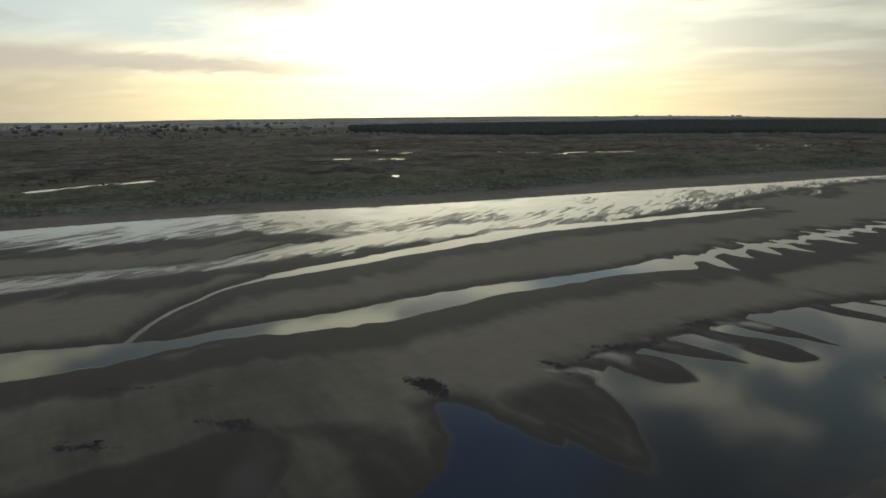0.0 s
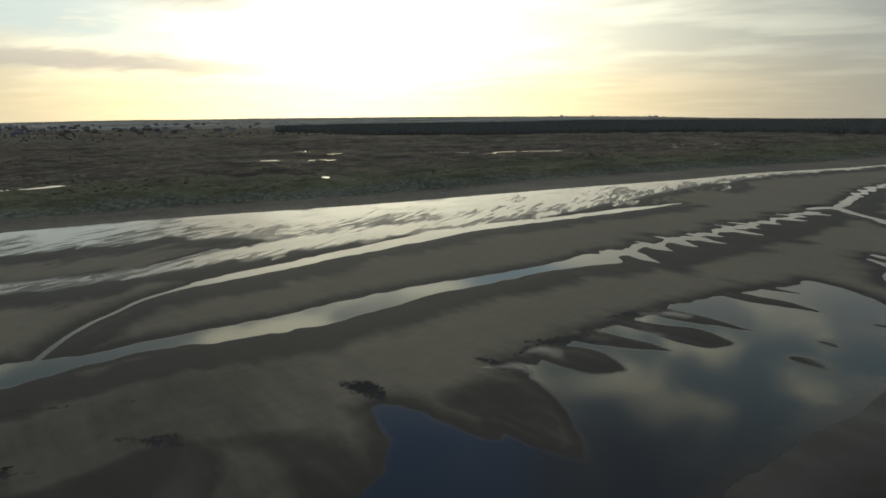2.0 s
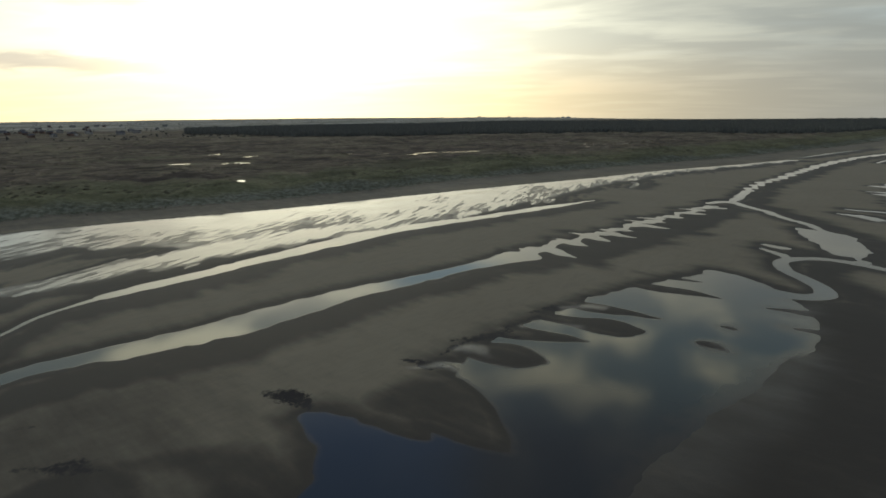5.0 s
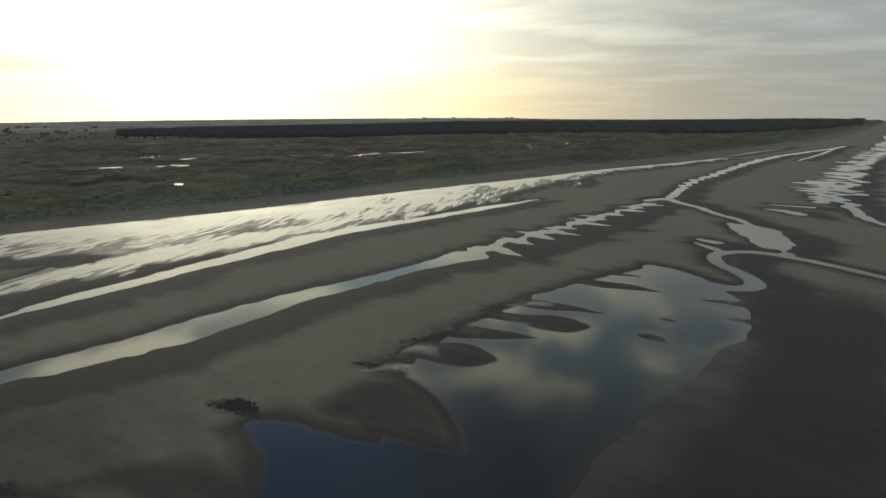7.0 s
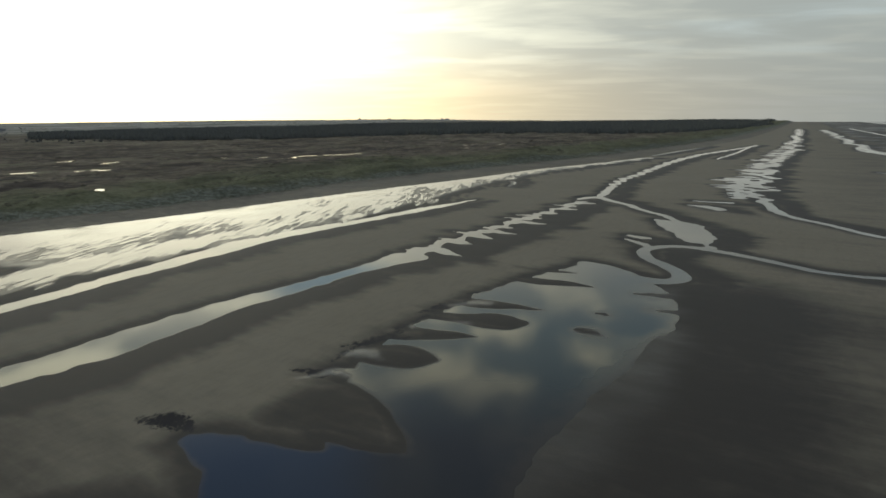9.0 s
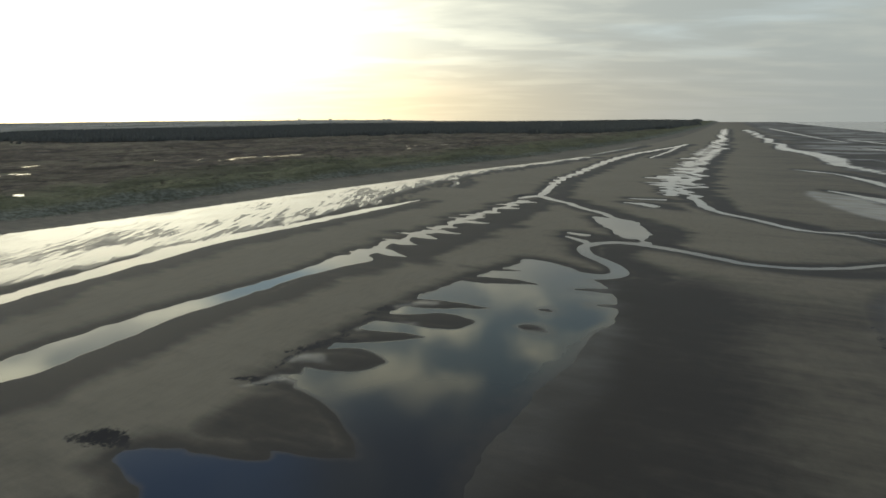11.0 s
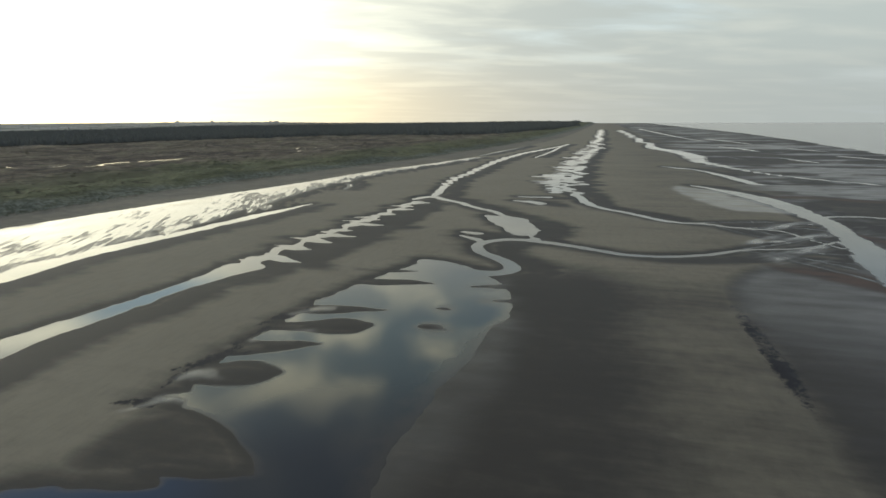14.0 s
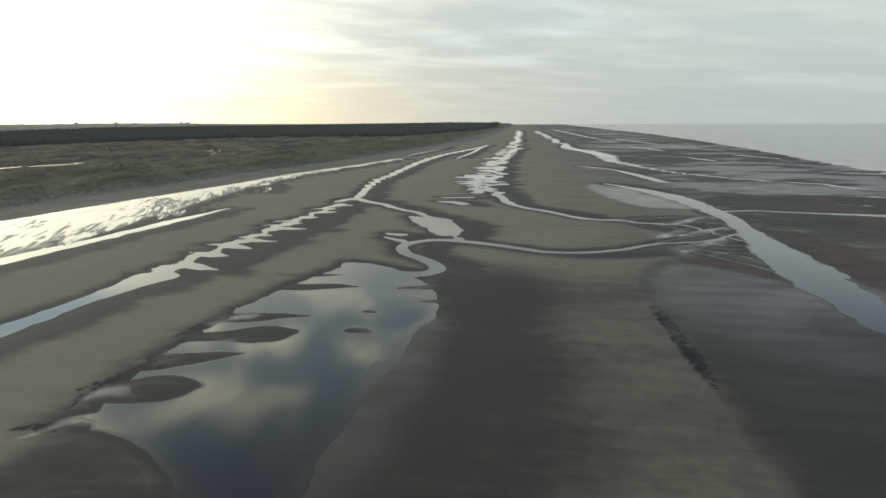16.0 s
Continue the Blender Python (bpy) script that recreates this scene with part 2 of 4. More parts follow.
GROUND = ground_material()
POOL = water_material("still_pool_water", (0.009, 0.014, 0.016), 0.04, 0.035, 0.7, 1.8)
POND = water_material("dune_pond_water", (0.009, 0.014, 0.016), 0.0, 0.05, 0.2, 1.5)
LAGOON = water_material("shallow_lagoon_water", (0.021, 0.024, 0.024), 0.03, 0.055, 1.1, 2.2)
SHEET = water_material("thin_sheet_water", (0.014, 0.015, 0.015), 0.08, 0.06, 4.0, fray=6.0)
FLATS = water_material("silty_runnel_water", (0.030, 0.042, 0.042), 0.10, 0.10, 0.8, 1.6, fray=0.9, sheen=0.3)
SEA = water_material("sea_water", (0.045, 0.062, 0.062), 0.0, 0.18, 1.0, 1.3, sheen=0.48)

# ---- the lie of the land ----
_table = np.random.RandomState(7).rand(256, 256)


def value_noise(x, y):
    xi, yi = np.floor(x).astype(np.int64), np.floor(y).astype(np.int64)
    fx, fy = x - xi, y - yi
    fx, fy = fx * fx * fx * (fx * (fx * 6 - 15) + 10), fy * fy * fy * (fy * (fy * 6 - 15) + 10)
    a, b = _table[xi & 255, yi & 255], _table[(xi + 1) & 255, yi & 255]
    c, d = _table[xi & 255, (yi + 1) & 255], _table[(xi + 1) & 255, (yi + 1) & 255]
    return (a + (b - a) * fx) * (1 - fy) + (c + (d - c) * fx) * fy - 0.5


def fbm(x, y, wave, octaves=4, gain=0.5):
    """Rough noise from about -0.5 to 0.5, its longest waves that many metres."""
    total, amp, norm = 0.0, 1.0, 0.0
    for k in range(octaves):
        total = total + amp * value_noise(x / wave + 17.3 * k, y / wave - 9.1 * k)
        norm, amp, wave = norm + amp, amp * gain, wave / 2.03
    return total / norm * 1.6


def smooth(a, lo, hi):
    t = np.clip((a - lo) / (hi - lo), 0, 1)
    return t * t * (3 - 2 * t)


def soft_line(points, steps=6):
    """A smooth line through its points."""
    p = np.array(points, float)
    p = np.vstack([2 * p[0] - p[1], p, 2 * p[-1] - p[-2]])
    out = []
    for i in range(1, len(p) - 2):
        for k in range(steps):
            t = k / steps
            out.append(0.5 * (2 * p[i] + (p[i + 1] - p[i - 1]) * t + (2 * p[i - 1] - 5 * p[i] + 4 * p[i + 1] - p[i + 2]) * t * t
                              + (3 * p[i] - p[i - 1] - 3 * p[i + 1] + p[i + 2]) * t ** 3))
    out.append(p[-2])
    return np.array(out)


FAR = -40.0


def stroke(x, y, points, steps=6):
    """How far inside a stroke (centre line and half widths) each place lies, in metres; negative outside."""
    line = soft_line(points, steps) if len(points) > 2 else np.array(points, float)
    pad = 40 + line[:, 2].max()
    box = (x > line[:, 0].min() - pad) & (x < line[:, 0].max() + pad) & (y > line[:, 1].min() - pad) & (y < line[:, 1].max() + pad)
    px, py = x[box], y[box]
    best = np.full(len(px), FAR)
    for (ax, ay, aw), (bx, by, bw) in zip(line[:-1], line[1:]):
        dx, dy = bx - ax, by - ay
        t = np.clip(((px - ax) * dx + (py - ay) * dy) / (dx * dx + dy * dy + 1e-9), 0, 1)
        best = np.maximum(best, aw + (bw - aw) * t - np.hypot(px - ax - dx * t, py - ay - dy * t))
    out = np.full(x.shape, FAR)
    out[box] = best
    return out


# lines of the plan: across-shore place of the coast at a place along it
COAST_Y = [-900, -300, -31, 60, 110, 170, 245, 340, 430, 515, 640, 735, 870, 1050, 1500, 2200, 3300, 4900]
COAST_X = [-360, -335, -320, -310, -298, -281, -268, -250, -229, -217, -181, -160, -146, -120, -88, -70, -55, -40]
VEG_X = [-395, -370, -352, -340, -328, -312, -300, -296, -280, -262, -232, -212, -196, -170, -128, -104, -80, -60]


def coast(y):
    return np.interp(y, COAST_Y, COAST_X)


def comb(x, y, wave, slant):
    """Teeth along the shore, leaning, uneven: -1 to 1."""
    s = (y + slant * x) / wave + fbm(x, y, 40, 2) * 1.3
    return np.sin(2 * np.pi * s)


def bodies_of_water(x, y):
    """For each body of water, how far inside it every place lies, in metres."""
    wx = x + 2.0 * fbm(x, y, 14, 3) + 1.0 * fbm(x + 50, y, 4, 2)
    wy = y + 3.0 * fbm(x, y + 80, 14, 3) + 1.0 * fbm(x, y + 30, 4, 2)
    along, across = 0.9 * x + 0.43 * y, 0.9 * y - 0.43 * x
    grain = fbm(x + 0.5 * y, y * 0.9, 26, 5, 0.62)
    run, step = 0.89 * y - 0.45 * x, 0.89 * x + 0.45 * y
    ragged = 11 * fbm(run * 0.35, step, 17, 4, 0.6) + 9 * fbm(run * 0.25, step + 70, 6, 3, 0.65)
    out = {}
    # long channel behind the second bar, its far end broken into teeth
    tooth = comb(x, y, 15.0, 0.55)
    part_a = smooth(y, 165, 195)
    ch = stroke(wx + part_a * tooth * 2.0, wy, [(-150, -80, 8), (-144, -40, 8), (-141, -18, 7.8), (-136, 0, 6.2), (-134, 14, 3.0),
                (-134, 25, 3.2), (-131, 38, 4.8), (-129, 52, 5.6), (-128, 67, 6.2), (-128.5, 85, 6.3), (-128, 104, 4.8),
                (-124, 126, 3.5), (-121, 146, 4.2), (-118, 169, 6.6)])
    ch2 = stroke(wx + tooth * 2.0, wy, [(-119, 169, 5), (-119, 196, 2.6), (-117, 222, 2.4), (-115, 240, 2.6), (-113, 269, 2.6), (-110, 300, 2.4), (-107, 335, 2.4)])
    teeth = []
    for k in range(22):
        ty = 176 + 7.2 * k + 2.5 * math.sin(2.7 * k)
        tx = np.interp(ty, [170, 222, 269, 335], [-119, -117, -113, -107])
        long = (11.5 + 4.5 * math.sin(1.9 * k)) * (1 - 0.3 * (k > 12)) if k % 2 else -(6.5 + 3.5 * math.sin(2.3 * k))
        dip = np.interp(ty, [180, 230, 300], [-0.35, 0.05, 0.5])
        teeth.append(stroke(wx * 0.6 + x * 0.4, wy * 0.6 + y * 0.4, [(tx - 0.1 * long, ty, 2.2), (tx + 0.25 * long, ty + (0.25 * dip + 0.08) * long, 3.3 if k % 2 else 2.2), (tx + 0.6 * long, ty + 0.6 * dip * long, 2.4 if k % 2 else 1.4),
                                     (tx + 1.1 * long, ty + dip * long, 0.5)], 4))
    out["long_channel"] = np.maximum.reduce([ch, ch2 - 0.4 + 2.2 * fbm(x, y, 11, 2)] + teeth)
    # thin creek that drains the upper sheet into the channel
    out["thin_creek"] = stroke(wx * 0.3 + x * 0.7, wy * 0.3 + y * 0.7, [(-139, 2, 1.0), (-141, 5, 0.8), (-150, 10, 0.7), (-158, 16.5, 0.7), (-165, 24.5, 0.75), (-172, 33.5, 0.85), (-176, 43, 1.1), (-179, 55, 2.0)])
    # wide sheet of water along the foot of the dunes
    top = x - coast(y)
    wide = np.interp(y, [-900, -60, -30, 10, 60, 110, 160, 220, 300, 350, 420, 500, 640, 735, 760], [36, 44, 44, 54, 50, 72, 86, 80, 62, 46, 30, 19, 12, 7, -30])
    sheet = np.minimum(4 * top + 1.2 * fbm(x, y, 30, 3), np.where(top < wide, 12.0 * (1 - top / np.maximum(wide, 1)), -0.7 * (top - wide)) + ragged + 2.0 - 40 * (wide < 1))
    lower = stroke(wx, wy, [(-214, -60, 13), (-213, -24, 12), (-209, 6, 7), (-205, 35, 8), (-211, 65, 13), (-213, 95, 16), (-213, 130, 18), (-210, 170, 14), (-205, 215, 9), (-202, 260, 4), (-198, 300, 0)]) + 0.9 * ragged - 1.5
    stripe = stroke(wx, wy, [(-178, 50, 2.5), (-179, 57, 3.5), (-180, 73, 3.4), (-184, 96, 4.2), (-186, 122, 5.2), (-189, 152, 7.2), (-189, 173, 5.6), (-185, 201, 4.6), (-179, 234, 4.2), (-174, 268, 4.2), (-167, 312, 0.8)])
    tail = np.maximum(stroke(wx, wy, [(-190, 420, 2.4), (-182, 402, 2), (-178, 385, 1)]), stroke(wx, wy, [(-158, 770, 3), (-150, 860, 7), (-138, 960, 7), (-124, 1050, 2)]))
    out["upper_sheet"] = np.maximum.reduce([sheet, lower, tail])
    out["upper_runnel"] = stripe
    # creek from the far beach, its fork, the wide bend and the way out over the flats
    creek = stroke(wx + 2.2 * comb(x, y, 24, 0.3) * smooth(y, 400, 450), wy, [(-60, 1120, 3), (-66, 1050, 4), (-90, 915, 4.6), (-108, 811, 5), (-116, 680, 4.8), (-116, 549, 3.4), (-117, 468, 3.0), (-109, 400, 2.8), (-105, 366, 3.4)])
    fork = stroke(wx, wy, [(-112, 345, 2), (-105, 358, 4), (-94, 349, 2.6), (-76, 332, 2.4), (-59, 311, 2.4), (-45, 294, 2.0), (-36, 284, 4)])
    bend = stroke(wx, wy, [(-56, 292, 2), (-45, 284, 8), (-37, 270, 10), (-31, 256, 8), (-27, 245, 4), (-26, 236, 3)]) - 7 * np.maximum(0, fbm(x, y, 9, 3) - 0.05)
    twist = stroke(wx * 0.4 + x * 0.6, wy * 0.4 + y * 0.6, [(-26, 236, 2.8), (-35, 236, 2.3), (-42, 231, 2.3), (-45.5, 222, 2.4), (-42, 211, 2.5), (-35, 203, 2.6), (-29, 196, 2.8), (-26.5, 188, 3.0), (-30, 182, 3), (-37, 180, 4), (-43, 178, 6)])
    way_out = stroke(wx * 0.5 + x * 0.5, wy * 0.5 + y * 0.5, [(-26, 236, 2.6), (-12, 230, 2.4), (1, 223, 1.9), (12, 218.5, 1.6), (27, 219, 1.5), (41, 225, 1.6), (53, 235, 1.3), (60, 239, 0.9), (69, 241, 0.8), (79, 246, 0.7), (96, 262, 0.8)])
    side = np.maximum.reduce([stroke(wx, wy, [(-57, 241, 1), (-51, 235, 2.4), (-46, 230, 2)]), stroke(wx, wy, [(-58, 249, 1.5), (-50, 246, 2.2)]),
                              stroke(wx, wy, [(-79, 747, 1.6), (-70, 873, 2.5), (-65, 1045, 2)])])
    out["tidal_creek"] = np.maximum.reduce([creek, fork, bend, twist, way_out, side])
    # broad lagoon, with tongues of sand reaching in
    lag = stroke(wx, wy, [(-58, 193, 2.5), (-51, 179, 12), (-47, 151, 25.5), (-49, 127, 26), (-51.5, 100, 24.5), (-50, 84, 21), (-43, 62, 15), (-43, 40, 17), (-42, 15, 16), (-40, -10, 10)])
    lag = np.maximum(lag, stroke(wx, wy, [(-78.5, 50.5, 1.0), (-74, 51, 3.2), (-66, 49, 5.5), (-57, 45, 8), (-48, 38, 12)]))
    lag = np.maximum(lag, stroke(wx, wy, [(-75, 81.5, 0.8), (-67, 83, 3.5), (-56, 85, 8)]))
    lag = np.maximum(lag, stroke(wx, wy, [(-71, 53, 2.5), (-62, 52, 5), (-52, 53, 7), (-46, 50, 9)]))
    gx, gy = x + 1.2 * fbm(x, y, 9, 3), y + 1.2 * fbm(x, y + 40, 9, 3)
    for tongue in TONGUES:
        lag = np.minimum(lag, -stroke(gx, gy, tongue))
    # its seaward side shoals very slowly
    out["lagoon"] = np.where(lag > 0, lag * (1 - 0.8 * smooth(x, -54, -36) * smooth(y, 20, 60)), lag)
    # river behind the third bar, frayed into combs
    frayed = comb(x, y, 19.0, 0.15)
    river = stroke(wx + (2 * frayed + 16 * fbm(x * 0.2, y, 18, 2)) * smooth(y, 370, 420), wy, [(-2, 2400, 9), (-4, 1524, 7), (-10, 951, 6.5), (-19, 766, 5.5), (-23, 673, 4.5), (-22, 558, 4.4), (-19, 428, 4), (-10, 368, 3.0), (-1, 338, 2.2), (16, 318, 2.0), (34, 297, 2.0), (53, 291, 1.5), (66, 284, 1.1), (79, 280, 0.8), (86, 263, 0.7), (92, 248, 0.7)])
    fray = stroke(x, y, [(-14, 1300, 8), (-22, 980, 10), (-30, 800, 12), (-32, 560, 17), (-32, 440, 17), (-26, 390, 9)]) - 9.2 + 3 * frayed + 34 * fbm(x * 0.13, y, 10, 4, 0.68)
    pools = np.maximum.reduce([stroke(wx, wy, [(-50, 352, 1.5), (-40, 351, 4), (-33, 343, 4)]), stroke(wx, wy, [(-50, 371, 1.5), (-30, 373, 2.2)])])
    out["frayed_river"] = np.maximum.reduce([river, fray, pools])
    # outer flats: a second river, broad shallows and the pools before the sea
    outer = stroke(wx + 3 * frayed + 7 * np.sin(y / 38.0 + 4 * fbm(x, y, 200, 2)) * smooth(y, 600, 720), wy, [(66, 2300, 10), (80, 1325, 7), (92, 979, 11), (112, 790, 12), (115, 700, 8), (117, 656, 5), (142, 565, 3.2), (175, 514, 2.8),
                    (206, 480, 2.6), (222, 470, 2.8), (248, 430, 3.5), (300, 410, 5)])
    outer = np.maximum(outer, stroke(wx, wy, [(62, 632, 1.5), (76, 612, 4), (90, 592, 2.6), (103, 544, 4.5), (112, 484, 5), (122, 470, 1)]))
    shallows = stroke(wx, wy, [(64, 462, 1), (78, 440, 4), (92, 408, 7), (101, 372, 8), (104, 338, 6), (106, 312, 6), (104, 285, 5), (101, 258, 6), (97, 222, 9.5),
                               (94, 190, 10.5), (92, 165, 8.5), (90, 145, 5), (93, 120, 4), (98, 90, 3)])
    arm = stroke(wx, wy, [(104, 322, 3), (118, 327, 2.2), (134, 329, 2.2), (151, 325, 2.4), (187, 318, 3), (240, 316, 4)])
    fan = np.maximum.reduce([stroke(wx * 0.6 + x * 0.4, wy * 0.6 + y * 0.4, s) for s in BRAIDS])
    strips = np.maximum.reduce([stroke(wx, wy, s) for s in STRIPS])
    out["outer_flats"] = np.maximum.reduce([outer, shallows, arm, fan, 0.7 * strips + 3 * grain - 2.5])
    shore = np.interp(y, [-900, 0, 300, 535, 660, 860, 1190, 1840, 3000, 4900], [290, 300, 312, 318, 325, 345, 370, 395, 370, 330])
    out["sea"] = x - shore - 8 + 14 * grain + 5 * comb(x, y, 70, 0.4)
    return out


# tongues of sand in the lagoon
TONGUES = [
    [(-90, 161, 3), (-66, 162.5, 3.2), (-56, 164, 2.6), (-47.5, 165, 0.4)],
    [(-78, 174, 2.5), (-66, 176, 2), (-57, 178, 0.3)],
    [(-90, 131, 4), (-69, 134, 3.4), (-61, 136, 2.0), (-53, 138, 0.3)],
    [(-82, 118, 2), (-68, 121, 3.6), (-60, 123.5, 5.6), (-54, 125.5, 2.6)],
    [(-90, 102, 5), (-76, 105, 4.6), (-66, 108.5, 2.8), (-59, 111, 0.4)],
    [(-90, 89, 3), (-76, 91, 4), (-67.5, 93.5, 5.4), (-61, 95.5, 1.5)],
    [(-95, 67, 10), (-78, 68, 10.5), (-67, 68.5, 9.5), (-58, 67, 6.5), (-52, 65.5, 4), (-46.5, 64, 0.8)],
    [(-41, 127.5, 0.2), (-38, 128, 1.7), (-34, 127, 0.3)],
    [(-40.5, 142, 0.1), (-38.5, 142.3, 0.8), (-36.5, 142, 0.1)],
    [(-16, 171, 6), (-27, 167, 2.2), (-36, 164.5, 0.3)],
    [(-14, 155, 3), (-22, 153, 1.4), (-29, 152, 0.2)],
]
# long pools on the outer flats
STRIPS = [
    [(150, 2540, 10), (186, 1488, 8), (211, 1253, 5)],
    [(190, 1084, 7), (210, 990, 9), (219, 902, 4)],
    [(210, 788, 6), (219, 738, 8), (229, 701, 4)],
    [(282, 1015, 8), (306, 923, 8)],
    [(219, 612, 3), (250, 583, 5), (278, 573, 5), (316, 549, 6)],
    [(285, 830, 7), (313, 755, 7)],
    [(226, 1420, 8), (262, 1170, 8)],
    [(150, 424, 3), (185, 404, 5), (215, 396, 6), (270, 388, 8)],
    [(128, 880, 4), (150, 800, 5), (168, 730, 4)],
    [(262, 680, 5), (300, 640, 6)],
    [(140, 372, 1.5), (165, 362, 3), (200, 352, 4)],
]
# runnels that spread from the ends of the creeks
BRAIDS = [
    [(53, 236, 1.0), (63, 230, 0.8), (75, 225, 0.9), (90, 206, 0.8)], [(56, 239, 0.8), (76, 256, 0.7), (96, 276, 0.8)],
    [(67, 286, 0.9), (83, 289, 0.8), (95, 288, 0.9), (103, 278, 0.8)], [(66, 284, 0.8), (76, 270, 0.7), (90, 262, 0.8), (100, 250, 0.8)],
    [(63, 230, 0.7), (72, 216, 0.7), (84, 198, 0.9)], [(48, 295, 0.9), (64, 301, 0.8), (82, 304, 0.9), (102, 300, 1)],
    [(75, 225, 0.7), (86, 222, 0.7), (96, 214, 0.8)], [(69, 241, 0.6), (80, 236, 0.7), (95, 236, 0.8)], [(53, 291, 0.7), (62, 272, 0.6), (78, 256, 0.7)],
]
# reddish beds: centre line and half width
BEDS = [[(103, 278, 2), (112, 262, 5), (117, 240, 9), (118, 215, 11), (120, 190, 13), (124, 150, 14)], [(190, 392, 4), (178, 358, 9), (172, 320, 9), (168, 285, 7)],
        [(80, 395, 2), (120, 398, 6), (160, 388, 4)], [(60, 212, 3), (78, 205, 7), (92, 184, 3)]]
COVES = [[(-79, 87, 1.6), (-76, 91, 3.0), (-72, 90, 2.0)], [(-75, 111, 1.6), (-71, 115, 2.6), (-66, 117, 2.0)], [(-75, 129, 1.5), (-71, 133, 2.2), (-68, 136, 1.6)],
         [(-79, 76, 1.2), (-75, 80, 2.2), (-70, 80, 1.6)], [(-72, 148, 1.6), (-69, 154, 2.2)]]
DARK_PATCHES = [  # ragged dark beds: ends and half width
    [(-91, 49, 1.5), (-86, 51, 3.2), (-81, 52, 1.8)], [(-82, 77, 1.2), (-77, 79.5, 2.8), (-72.5, 82, 1.2)], [(-82, 92, 0.8), (-77, 97, 2.2), (-73, 104, 1.2)],
    [(-79, 118, 0.8), (-76, 126, 2.2), (-74, 133, 1.6)], [(-94, 13, 0.8), (-90, 18, 2.0), (-87, 21, 1.2)], [(-76, 140, 1.5), (-72, 146, 1.0)],
    [(-79, 84, 0.5), (-80, 88, 1.4), (-79, 93, 1.2), (-77, 100, 1.5), (-77, 110, 1.0), (-76, 118, 1.2)], [(-100, -8, 0.8), (-97, -3, 1.6), (-94, 2, 0.8)], [(-121, -5, 0.4), (-114, 6, 0.9), (-107, 17, 0.4)], [(-120, 352, 2), (-112, 362, 4), (-106, 372, 2)]]
# ponds in the slacks behind the dunes: centre lines and half widths
PONDS = [
    [(-476, -28, 4), (-486, -6, 7), (-493, 12, 8), (-498, 28, 3)], [(-490, 26, 3), (-500, 44, 6), (-505, 54, 2)],
    [(-757, 357, 6), (-757, 372, 8)], [(-684, 371, 7), (-685, 390, 7)], [(-632, 258, 6), (-630, 270, 7)],
    [(-592, 317, 6), (-592, 324, 6)], [(-606, 312, 4), (-605, 320, 5)], [(-600, 298, 3), (-600, 302, 3)], [(-410, 217, 3.5), (-434, 228, 5)],
    [(-628, 397, 4), (-628, 406, 4)], [(-632, 488, 3), (-632, 500, 3)], [(-551, 516, 5), (-552, 533, 6), (-560, 548, 3)],
    [(-565, 556, 4), (-562, 580, 5), (-558, 592, 3)], [(-552, 596, 3), (-540, 620, 5), (-532, 650, 3)], [(-597, 505, 3), (-594, 535, 3)],
    [(-510, 905, 5), (-497, 939, 7), (-490, 955, 4)], [(-474, 962, 8), (-470, 985, 8)], [(-468, 812, 4), (-464, 842, 4)],
]
POND_LEVEL = 3.6
PONDS = [[(px * 0.928, py * 0.928, pw * (0.62 if k > 1 else 0.85)) for px, py, pw in p] for k, p in enumerate(PONDS)]   # drawn in towards the camera, to keep their place in its view at POND_LEVEL


